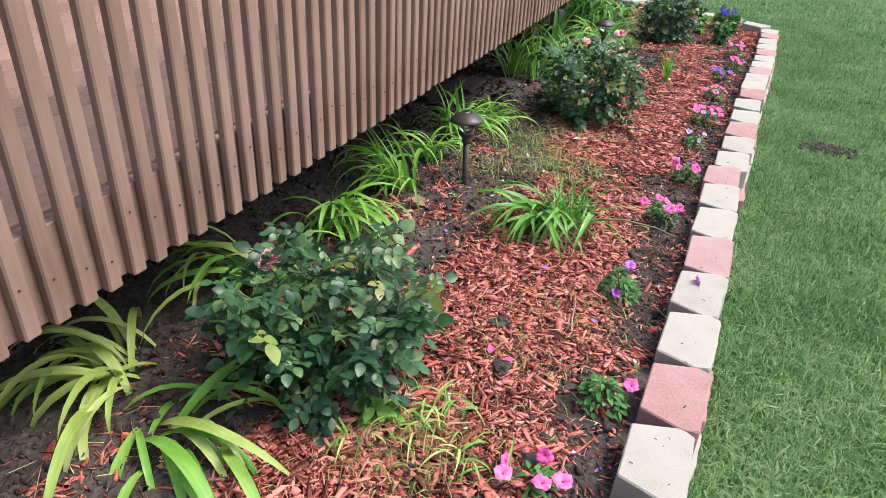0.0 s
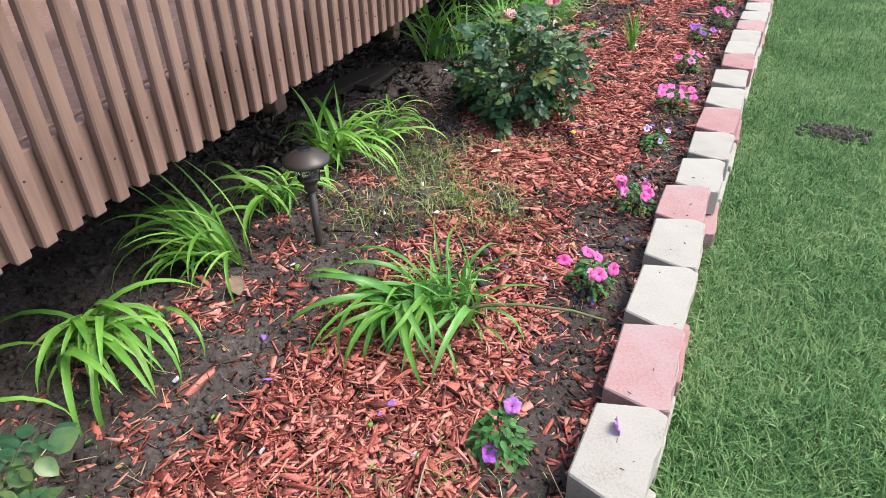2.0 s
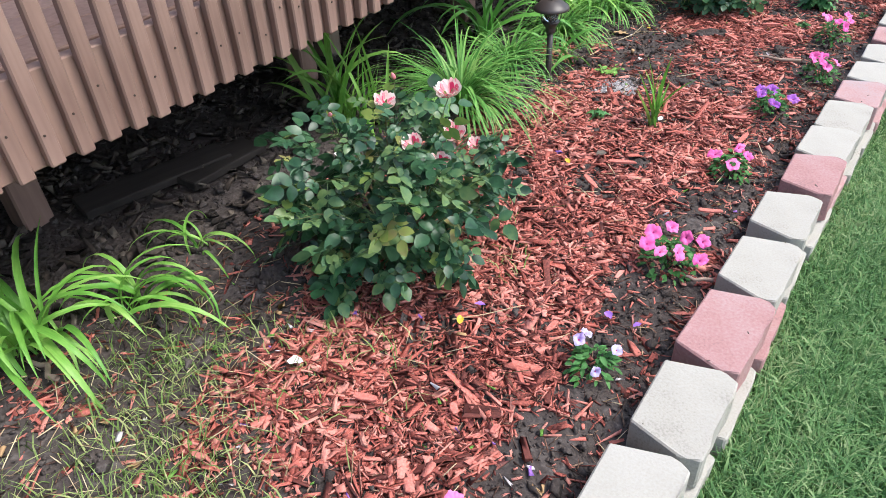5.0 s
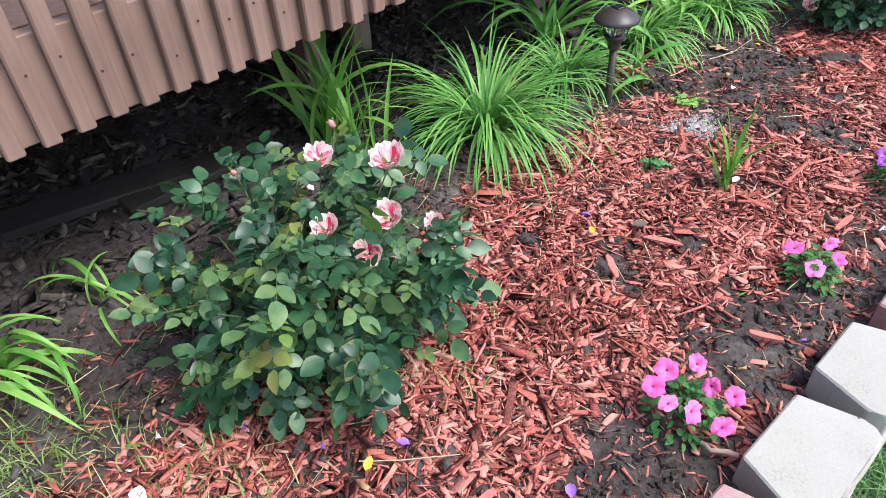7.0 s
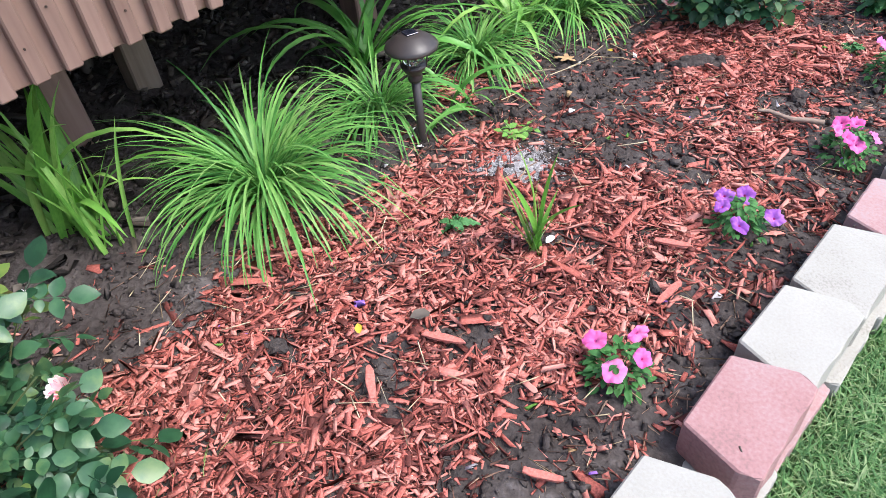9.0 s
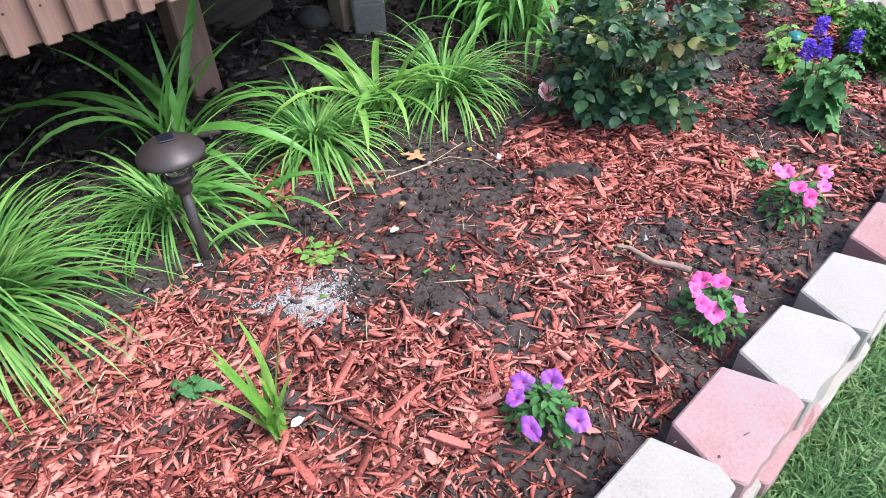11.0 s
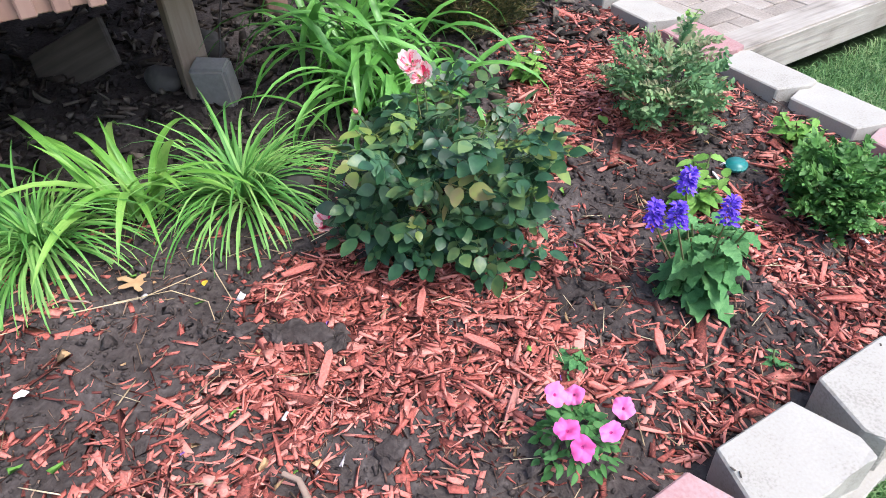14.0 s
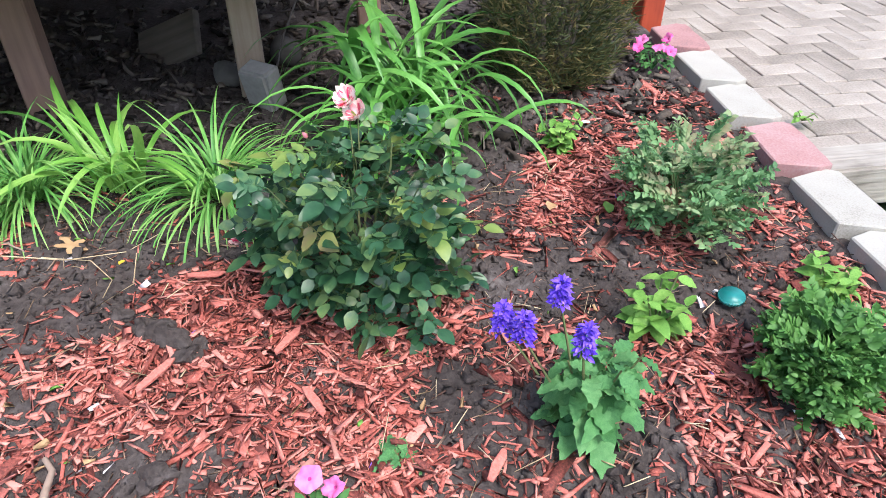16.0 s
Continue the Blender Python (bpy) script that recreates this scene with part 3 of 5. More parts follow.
ROSE_IN, ROSE_OUT = [rose_flower_mesh(True, k) for k in range(2)], [rose_flower_mesh(False, k) for k in range(2)]

def bud_mesh():
    """A closed pointed bud, fullest near its base."""
    v, f = [], []
    for j, (r, z) in enumerate([(0.002, 0.0), (0.0065, 0.004), (0.0085, 0.011), (0.0075, 0.019), (0.004, 0.027), (0.0008, 0.031)]):
        for k in range(8):
            a = 2 * math.pi * k / 8 + 0.25 * j
            v.append((r * math.cos(a), r * math.sin(a), z))
            if j:
                b, c = (j - 1) * 8 + k, (j - 1) * 8 + (k + 1) % 8
                f.append((b, c, c + 8, b + 8))
    return mesh_of("bud", (v, f), M_ROSEIN)


ROSE_BUD = bud_mesh()
CALYX = mesh_of("calyx", merge([(*oval(0.026, 0.009, 0.4, 0, -0.15, 5), turn(2 * math.pi * k / 5, 0.95 - 0.3 * (k % 2), 0, (0.003 * math.cos(2 * math.pi * k / 5), 0.003 * math.sin(2 * math.pi * k / 5), 0.0))) for k in range(5)]), M_ROSENEW)


def rose_bush(x, y, rx, rz, n, seed, label, flowers, young=0.1):
    """Canes from one base, compound leaves through the crown, blooms on stalks. flowers: (dx, dy, h, size, bud)."""
    rng = random.Random(seed)
    ob = thing("rose_bush", at(x, y, -0.012), label, "rose bush", "rose bushes")
    stems, spots = [], []
    for k in range(16):
        az = 2 * math.pi * k / 16 + rng.uniform(-0.3, 0.3)
        r, h = rx * rng.uniform(0.35, 0.95), rz * rng.uniform(0.55, 1.0)
        pts = [(math.cos(az) * r * t ** 1.2 + rng.gauss(0, 0.006), math.sin(az) * r * t ** 1.2 + rng.gauss(0, 0.006), h * t ** 0.85) for t in (0, 0.2, 0.4, 0.6, 0.8, 1)]
        stems.append((*tube(pts, 0.0045, 0.0016, 5), Matrix()))
    while len(spots) < n:
        p = Vector((rng.uniform(-1, 1), rng.uniform(-1, 1), rng.uniform(0.06, 1.02)))
        q = Vector((p.x, p.y, (p.z - 0.42) * 1.45))
        lump = 0.84 + 0.6 * noise.noise(Vector((p.x * 2.8 + seed, p.y * 2.8, p.z * 2.8)))
        if 0.3 < q.length < lump:
            spots.append(p)
    for p in spots:
        pos = Vector((p.x * rx, p.y * rx, p.z * rz))
        az = math.atan2(p.y, p.x) + rng.gauss(0, 0.7)
        mesh = rng.choice(ROSE_YOUNG if rng.random() < young * (0.4 + p.z) else ROSE_LEAVES)
        put(mesh, "leaf", ob, turn(az, rng.uniform(-0.75, 0.5) + 0.2 * (p.z - 0.4), rng.gauss(0, 0.55), pos, rng.uniform(0.6, 1.15)))
    for k in range(11):
        az = rng.uniform(0, 6.3)
        a = Vector((rx * 0.6 * math.cos(az), rx * 0.6 * math.sin(az), rz * rng.uniform(0.4, 0.75)))
        b = a + Vector((rx * rng.uniform(0.25, 0.5) * math.cos(az), rx * rng.uniform(0.25, 0.5) * math.sin(az), rz * rng.uniform(0.1, 0.42)))
        stems.append((*tube([tuple(a), tuple(a.lerp(b, 0.5) + Vector((0, 0, 0.01))), tuple(b)], 0.0022, 0.0012, 4), Matrix()))
        for q in (0.45, 0.7, 0.9, 1.0):
            put(rng.choice(ROSE_YOUNG if rng.random() < 2.5 * young else ROSE_LEAVES), "leaf", ob, turn(az + rng.uniform(-1.3, 1.3), rng.uniform(-0.3, 0.5), rng.gauss(0, 0.4), a.lerp(b, q), rng.uniform(0.7, 1.15)))
    for dx, dy, h, size, bud in flowers:
        top = Vector((dx, dy, h))
        low = Vector((dx * 0.6, dy * 0.6, h * 0.55))
        stems.append((*tube([tuple(low), tuple(low.lerp(top, 0.5) + Vector((0, 0, 0.015))), tuple(top)], 0.002, 0.0015, 4), Matrix()))
        az, el = rng.uniform(-2.0, -0.8), rng.uniform(-0.9, -0.35)
        m = turn(az, el, 0, top, size)
        if bud:
            put(CALYX, "calyx", put(ROSE_BUD, "bud", ob, m), Matrix())["label"] = "green pointed sepals"
        else:
            fl = put(rng.choice(ROSE_OUT), "bloom", ob, m)
            fl["label"] = "coral pink and cream rose bloom"
            put(rng.choice(ROSE_IN), "inner_petals", fl, Matrix())
            put(CALYX, "calyx", fl, Matrix.Translation((0, 0, -0.006)))["label"] = "green pointed sepals"
    for st in stems:
        part("cane", (st[0], st[1]), M_STEM, ob)
    return ob


def trumpet_mesh(material, radius, lobes=5):
    v, f, mats = [], [], []
    rings = [(0.004, -0.6), (0.14, -0.3), (0.42, -0.08), (0.75, 0.02), (1.0, -0.07)]
    n = lobes * 6
    for j, (r, z) in enumerate(rings):
        for k in range(n):
            a = 2 * math.pi * k / n
            lobe = 1 + (0.065 * math.cos(lobes * a) + 0.025 * math.sin(2 * lobes * a + 0.7) if j >= 3 else 0) * (1 if j == 4 else 0.5)
            zz = z + ((0.1 * math.sin(lobes * 2 * a + 1) + 0.13 * math.sin(3 * a + 0.5) + 0.08 * math.sin(7 * a)) * (j - 2) / 2 if j > 2 else 0)
            v.append((radius * r * lobe * math.cos(a), radius * r * lobe * math.sin(a), radius * zz))
        if j:
            for k in range(n):
                b, c = (j - 1) * n + k, (j - 1) * n + (k + 1) % n
                f.append((b, c, c + n, b + n))
                mats.append(1 if j == 1 else 0)
    me = mesh_of("flower", (v, f), material)
    me.materials.append(M_THROAT)
    me.polygons.foreach_set("material_index", mats)
    return me


PET_PINK, PET_PURPLE, PET_PANSY = trumpet_mesh(M_PINK, 0.0245), trumpet_mesh(M_PURPLE, 0.0245), trumpet_mesh(M_PANSY, 0.016, 4)


def petunia(x, y, flowers, mesh, seed, label, radius=0.075, leaves=42, height=0.085, group="bedding flowers along the edging"):
    """Low leafy mound with trumpet flowers; flowers: (dx, dy, h)."""
    rng = random.Random(seed)
    ob = thing("petunia", at(x, y, -0.012), label, "petunia", group)
    pieces = []
    for k in range(int(leaves * 3.2)):
        az, r = rng.uniform(0, 2 * math.pi), 1.12 * radius * rng.uniform(0.05, 1) ** 0.7
        h = 1.12 * height * (1 - (r / radius) ** 2 * 0.62) * rng.uniform(0.55, 1.0)
        vf = oval(rng.uniform(0.016, 0.03), rng.uniform(0.009, 0.015), 0.3, 0, 0.35, 5)
        pieces.append((*vf, turn(az + rng.gauss(0, 0.5), rng.uniform(-0.3, 0.5), rng.gauss(0, 0.3), (r * math.cos(az) * 0.75, r * math.sin(az) * 0.75, h))))
    for k in range(9):
        az = rng.uniform(0, 6.3)
        pieces.append((*tube([(0, 0, 0), (0.3 * radius * math.cos(az), 0.3 * radius * math.sin(az), height * 0.5), (0.7 * radius * math.cos(az), 0.7 * radius * math.sin(az), height * 0.75)], 0.002, 0.0013, 4), Matrix()))
    part("foliage", merge(pieces), M_PETLEAF, ob, smooth=True)
    for dx, dy, h in flowers:
        az = math.atan2(-1.0, 0.35) + rng.gauss(0, 0.55)
        m = Matrix.Translation((dx, dy, h)) @ Matrix.Rotation(az, 4, "Z") @ Matrix.Rotation(rng.uniform(0.15, 1.1), 4, "Y") @ Matrix.Rotation(rng.uniform(0, 6), 4, "Z") @ Matrix.Diagonal((rng.uniform(0.65, 1.0), rng.uniform(0.8, 1.08), rng.uniform(0.8, 1.3), 1))
        put(mesh, "flower", ob, m)
    return ob


def mound(k, r, h, seed):
    rng = random.Random(seed)
    out = []
    for i in range(k):
        a = 2 * math.pi * i / k + rng.uniform(-0.5, 0.5)
        rr = r * rng.uniform(0.45, 1)
        out.append((rr * math.cos(a), rr * math.sin(a), h * rng.uniform(0.75, 1.1)))
    return out


def sprig_mesh(material, leaf, count, length, seed):
    """A short leafy twig along +X."""
    rng = random.Random(seed)
    pieces = [(*tube([(0, 0, 0), (length / 2, 0, 0.004), (length, 0, 0)], 0.0013, 0.0008, 3), Matrix())]
    for k in range(count):
        t = (k // 2 + 0.6) / (count / 2)
        side = 1 if k % 2 else -1
        ln = leaf * rng.uniform(0.75, 1.15) * (1.1 - 0.35 * t)
        vf = oval(ln, ln * rng.uniform(0.45, 0.6), 0.25, 0.05, rng.uniform(0.1, 0.35), 5)
        pieces.append((*vf, turn(side * rng.uniform(0.5, 1.2), rng.uniform(-0.1, 0.6), rng.gauss(0, 0.5), (t * length, 0, 0.002))))
    return mesh_of("sprig", merge(pieces), material)


def shrub(name, x, y, rx, rz, n, meshes, seed, label, category, upright=0.4, low=0.1, flowers=()):
    rng = random.Random(seed)
    ob = thing(name, at(x, y, -0.012), label, category)
    stems = []
    for k in range(12):
        az, r, h = rng.uniform(0, 6.3), rx * rng.uniform(0.3, 0.8), rz * rng.uniform(0.5, 0.85)
        stems.append((*tube([(0, 0, 0), (0.4 * r * math.cos(az), 0.4 * r * math.sin(az), h * 0.5), (r * math.cos(az), r * math.sin(az), h)], 0.003, 0.0012, 4), Matrix()))
    for st in stems:
        part("stem", (st[0], st[1]), M_STEM, ob)
    done = 0
    while done < n:
        p = Vector((rng.uniform(-1, 1), rng.uniform(-1, 1), rng.uniform(low, 1)))
        q = Vector((p.x, p.y, (p.z - 0.45) * 1.7))
        lump = 0.85 + 0.35 * noise.noise(Vector((p.x * 2 + seed, p.y * 2, p.z * 2)))
        if not 0.4 < q.length < lump:
            continue
        done += 1
        put(rng.choice(meshes), "sprig", ob, turn(math.atan2(p.y, p.x) + rng.gauss(0, 0.6), upright * rng.uniform(-0.3, 1.6) + 0.4 * (p.z - 0.3), rng.gauss(0, 0.5), (p.x * rx, p.y * rx, p.z * rz), rng.uniform(0.8, 1.2)))
    return ob


# ---- lamps ----
def path_lamp(x, y, label, spin, tilt):
    ob = thing("solar_lamp", at(x, y, -0.03), label, "garden lamp", "solar path lamps", rz=spin)
    ob.matrix_world = ob.matrix_world @ Matrix.Rotation(radians(tilt), 4, "X")
    h = 0.03

    def lathe(profile, sides=28):
        v, f = [], []
        for j, (r, z) in enumerate(profile):
            for k in range(sides):
                a = 2 * math.pi * k / sides
                v.append((r * math.cos(a), r * math.sin(a), z + h))
            if j:
                for k in range(sides):
                    b, c = (j - 1) * sides + k, (j - 1) * sides + (k + 1) % sides
                    f.append((b, c, c + sides, b + sides))
        return v, f

    part("stake", lathe([(0.003, -0.1), (0.013, 0.0), (0.013, 0.2), (0.0, 0.2)], 12), M_BLACK, ob, smooth=True)
    part("collar", lathe([(0.013, 0.185), (0.02, 0.19), (0.022, 0.2), (0.019, 0.207), (0.022, 0.213), (0.03, 0.222), (0.036, 0.232), (0.037, 0.238), (0.0, 0.24)]), M_BLACK, ob, smooth=True)
    glass = bpy.data.materials.get("lamp_glass") or mat("lamp_glass", [(0.8, 0.83, 0.8), (0.9, 0.92, 0.9)], 0.08, 30, 4, 0)
    glass.node_tree.nodes["Principled BSDF"].inputs["Transmission Weight"].default_value = 0.92
    g = part("glass", lathe([(0.02, 0.238), (0.031, 0.252), (0.033, 0.27), (0.03, 0.29)]), glass, ob, "clear glass lantern", smooth=True)
    for k in range(4):
        a = math.pi / 4 + k * math.pi / 2
        part("cage_bar", tube([(0.036 * math.cos(a), 0.036 * math.sin(a), 0.232 + h), (0.041 * math.cos(a), 0.041 * math.sin(a), 0.26 + h), (0.044 * math.cos(a), 0.044 * math.sin(a), 0.292 + h)], 0.0022, 0.0022, 5), M_BLACK, ob)
    part("cap", lathe([(0.0, 0.286), (0.068, 0.285), (0.074, 0.287), (0.075, 0.292), (0.07, 0.3), (0.052, 0.314), (0.036, 0.323), (0.027, 0.327), (0.0, 0.329)]), M_BLACK, ob, "dark bronze conical cap", smooth=True)
    part("solar_panel", box((0.034, 0.034, 0.004), (0, 0, 0.33 + h), 0.001), M_PANEL, ob, "small dark solar cell")
    return ob


path_lamp(0.635, 3.705, "dark bronze solar path lamp leaning among daylilies", 0.5, -3.5)
path_lamp(1.59, 6.28, "dark bronze solar path lamp beside ornamental grass", 0.9, -1)

# ---- plants along the deck ----
daylily(-0.24, 2.2, 34, 0.42, 1, "flattened pale yellow-green daylily clump beside the deck", PALE_BLADES, side=3.7, flat=0.45, width=1.15, spread=0.05)
daylily(-0.03, 2.03, 20, 0.46, 2, "sprawling daylily with long leaves over the mulch", ARCH_BLADES[:5] + PALE_BLADES[:2], side=-0.1, flat=0.65, width=1.1, spread=0.06)
daylily(-0.01, 2.72, 30, 0.44, 21, "yellow-green daylily behind a rose bush", ARCH_BLADES + PALE_BLADES[:3], side=4.2, width=0.95, spread=0.045)
daylily(0.17, 3.15, 44, 0.39, 3, "bright green daylily clump drooping over the soil", ARCH_BLADES, side=-1.0, width=0.95, spread=0.045)
daylily(0.35, 3.57, 46, 0.42, 4, "bright green daylily beside the deck skirting", ARCH_BLADES + UP_BLADES[:4], side=3.7, width=0.75, spread=0.04)
daylily(0.44, 3.93, 32, 0.36, 5, "bright green daylily behind the garden lamp", ARCH_BLADES, fan=0.3, width=0.85)
daylily(0.57, 4.31, 40, 0.38, 6, "bright green daylily with an exposed brown root", ARCH_BLADES + LILY_BLADES[:4] + UP_BLADES[:2], fan=2.6, width=0.85)
daylily(0.73, 4.5, 30, 0.33, 7, "bright green daylily beside a rose bush", ARCH_BLADES, fan=0.3, width=0.9)
daylily(0.76, 4.78, 10, 0.25, 22, "small bright green daylily near the rose bush", ARCH_BLADES, fan=0.0, width=0.9, spread=0.015)
tangled = daylily(1.07, 3.39, 66, 0.28, 8, "dark green daylily clump leaning over red mulch", UP_DARK + ARCH_DARK[:4], spread=0.045, width=0.75)
part("flower_stalk", tube([(0.02, -0.04, 0.04), (0.12, -0.06, 0.085), (0.22, -0.06, 0.09), (0.36, -0.04, 0.055), (0.46, -0.02, 0.005)], 0.0055, 0.004, 6), M_STEM, tangled, "thick bent grey-green flower stalk", smooth=True)
rng = random.Random(88)
for k in range(52):
    az, ln = rng.gauss(4.0, 0.6), rng.uniform(0.24, 0.44)
    put(rng.choice(ARCH_DARK + ARCH_BLADES[:3]), "leaf", tangled, turn(az, rng.uniform(-0.35, 0.2), rng.uniform(-0.5, 0.5), (rng.gauss(-0.07, 0.05), rng.gauss(-0.02, 0.04), 0.02)) @ Matrix.Diagonal((ln, ln * 0.85, ln, 1)))
for k, (x, y) in enumerate([(0.56, 2.15), (0.64, 2.24), (0.42, 2.1), (0.7, 2.05)]):
    daylily(x, y, 16, 0.15, 60 + k, "tuft of narrow yellow-green weed in the mulch", PALE_BLADES[:4] + ARCH_BLADES[:4], flat=0.3, width=0.85, spread=0.035, name="weed")
daylily(0.9, 5.6, 26, 0.5, 9, "tall green iris-like daylily under the deck edge", UP_BLADES + ARCH_BLADES[:2], fan=2.9, width=0.95)
daylily(1.03, 5.58, 14, 0.4, 10, "tall green daylily beside ornamental grass", STIFF_BLADES, fan=0.6, width=0.55)
grass_clump(1.28, 5.91, 370, 0.44, 11, "large fountain-like clump of fine green grass", fall=0.85)
grass_clump(1.4, 6.38, 150, 0.33, 12, "clump of fine green grass behind the lamp")
daylily(1.66, 6.45, 8, 0.31, 13, "broad-leaved young daylily beside the lamp", DARK_BLADES, fan=0.2, width=1.2)
daylily(1.24, 6.6, 22, 0.54, 14, "tall broad-leaved green daylily near the deck post", UP_DARK[:4] + DARK_BLADES, fan=0.4, width=1.1)
grass_clump(1.57, 6.81, 240, 0.3, 15, "clump of fine dark green grass in the soil")
daylily(1.65, 7.03, 28, 0.44, 16, "bright green daylily between two grass clumps", LILY_BLADES + UP_BLADES[:5], fan=0.1, width=0.95)
grass_clump(1.8, 7.26, 240, 0.35, 17, "clump of fine bright green grass beside a stone")
daylily(1.84, 7.82, 70, 0.52, 18, "large dense daylily with long drooping leaves", DROOP_DARK, fan=None, spread=0.09, width=0.9)
daylily(1.6, 7.95, 60, 0.66, 19, "large dense daylily behind the rose bush", DROOP_DARK, fan=None, spread=0.09, width=0.9, flat=-0.15)
daylily(2.04, 5.93, 11, 0.27, 20, "small upright iris-like plant in red mulch", STIFF_BLADES, fan=0.2, width=1.3, spread=0.012)

# ---- roses ----
rose_bush(0.3, 2.33, 0.26, 0.37, 460, 1, "dense dark green rose bush with few blooms", [(-0.153, 0.03, 0.32, 0.9, 0), (-0.08, -0.1, 0.3, 0.7, 1)], 0.04)
rose_bush(1.32, 4.89, 0.285, 0.44, 560, 2, "dark green rose bush with pink and cream blooms", [(-0.04, 0.15, 0.41, 0.8, 0), (0.15, 0.12, 0.47, 0.9, 0), (0.18, 0.055, 0.39, 0.8, 0), (0.145, 0.02, 0.32, 0.75, 0), (0.206, 0.182, 0.29, 0.6, 0), (0.086, -0.019, 0.39, 0.7, 0), (-0.02, 0.19, 0.47, 0.8, 1), (-0.14, 0.01, 0.44, 0.7, 1)], 0.06)
rose_bush(2.33, 7.45, 0.23, 0.385, 470, 3, "rose bush with yellow-tinged leaves and pink blooms", [(-0.105, 0.04, 0.43, 0.75, 0), (-0.08, 0.05, 0.405, 0.75, 0), (-0.17, -0.22, 0.12, 0.85, 0), (-0.24, -0.015, 0.295, 0.7, 1)], 0.09)

# ---- bedding flowers along the edging ----
petunia(0.87, 2.0, mound(5, 0.08, 0.06, 1), PET_PINK, 1, "wilting pink petunia in the mulch", 0.06, 14, 0.05)
petunia(1.08, 2.32, [(0.08, 0.02, 0.07)], PET_PINK, 2, "small green petunia with one pink flower", 0.075, 50, 0.09)
petunia(1.22, 2.91, [(0.03, 0.03, 0.12), (-0.02, -0.05, 0.05)], PET_PURPLE, 3, "green petunia with a pale purple flower", 0.075, 46, 0.1)
petunia(1.51, 3.56, mound(6, 0.085, 0.1, 3), PET_PINK, 4, "bright pink petunia beside white edging blocks", 0.08, 46, 0.09)
petunia(1.73, 4.06, mound(7, 0.085, 0.1, 4), PET_PINK, 5, "bright pink petunia cluster beside a pink block", 0.08, 46, 0.09)
petunia(1.91, 4.6, mound(4, 0.06, 0.08, 5), PET_PANSY, 6, "small pale violet pansy in dark soil", 0.065, 34, 0.07)
petunia(2.09, 5.06, mound(8, 0.1, 0.1, 6), PET_PINK, 7, "bright pink petunia cluster beside a stick", 0.085, 50, 0.09)
petunia(2.3, 5.63, mound(4, 0.085, 0.1, 7), PET_PINK, 8, "pink petunia with a few flowers in dark soil", 0.075, 40, 0.09)
petunia(2.49, 6.18, mound(5, 0.08, 0.11, 8), PET_PURPLE, 9, "purple petunia in dark soil", 0.075, 46, 0.1)
petunia(2.75, 6.6, mound(6, 0.085, 0.11, 9), PET_PINK, 10, "pink petunia at the end of a stick", 0.08, 46, 0.1)
petunia(2.89, 7.1, mound(6, 0.09, 0.12, 10), PET_PINK, 11, "pink petunia with large pale flowers", 0.085, 50, 0.11)
petunia(1.84, 8.88, mound(6, 0.09, 0.1, 12), PET_PINK, 12, "pink petunia near the patio corner", 0.08, 40, 0.1)

# ---- far end ----
SALVIA_LEAVES = [mesh_of("leaf", oval(1, 0.5 + 0.05 * (k % 3), 0.3, 0.11, 0.2 + 0.13 * k, 13, 0.11, k), M_SALVIA) for k in range(5)]
MINT_LEAVES = [mesh_of("leaf", oval(1, 0.6, 0.25, 0.05, 0.2 + 0.06 * k, 8, 0.03, k), M_MINT) for k in range(4)]


def floret_spike(seed, h, r):
    rng = random.Random(seed)
    pieces = []
    for k in range(90):
        t = k / 90
        az = k * 2.4
        rr = r * (1 - 0.55 * t) * rng.uniform(0.7, 1.1)
        pieces.append((*oval(rng.uniform(0.011, 0.017), 0.009, 0.5, 0, 0.2, 3), turn(az, rng.uniform(-0.1, 0.7), rng.gauss(0, 0.5), (rr * math.cos(az) * 0.6, rr * math.sin(az) * 0.6, h * t))))
    return mesh_of("flower_spike", merge(pieces), M_BLUE, False)


SPIKES = [floret_spike(k, 0.055, 0.018) for k in range(3)]


def leafy_plant(name, x, y, h, spread, pairs, leaf, meshes, seed, label, category, spikes=(), stems=5):
    """Upright stems with leaves in pairs."""
    rng = random.Random(seed)
    ob = thing(name, at(x, y, -0.012), label, category)
    st = []
    for k in range(stems):
        az = 2 * math.pi * k / stems + rng.uniform(-0.4, 0.4)
        r, hh = spread * rng.uniform(0.5, 1), h * rng.uniform(0.7, 1)
        pts = [Vector((r * math.cos(az) * t, r * math.sin(az) * t, hh * t ** 0.9)) for t in (0, 0.33, 0.66, 1)]
        st.append((*tube([tuple(p) for p in pts], 0.0035, 0.002, 5), Matrix()))
        for i in range(pairs):
            t = (i + 0.8) / (pairs + 0.2)
            for side in (0, math.pi):
                p = (r * math.cos(az) * t, r * math.sin(az) * t, hh * t ** 0.9)
                ln = leaf * (1.2 - 0.6 * t) * rng.uniform(0.8, 1.15)
                put(rng.choice(meshes), "leaf", ob, turn(az + side + (math.pi / 2 if i % 2 else 0) + rng.gauss(0, 0.4), rng.uniform(-0.35, 0.45), rng.gauss(0, 0.3), p, ln))
    for dx, dy, z in spikes:
        st.append((*tube([(dx * 0.6, dy * 0.6, z * 0.55), (dx, dy, z)], 0.0025, 0.002, 4), Matrix()))
        put(rng.choice(SPIKES), "flower_spike", ob, turn(rng.uniform(0, 6), 0, rng.gauss(0, 0.12), (dx, dy, z - 0.01)))["label"] = "deep blue-violet floret spike"
    for v_, f_, m_ in st:
        part("stem", (v_, f_), M_STEM, ob)
    return ob


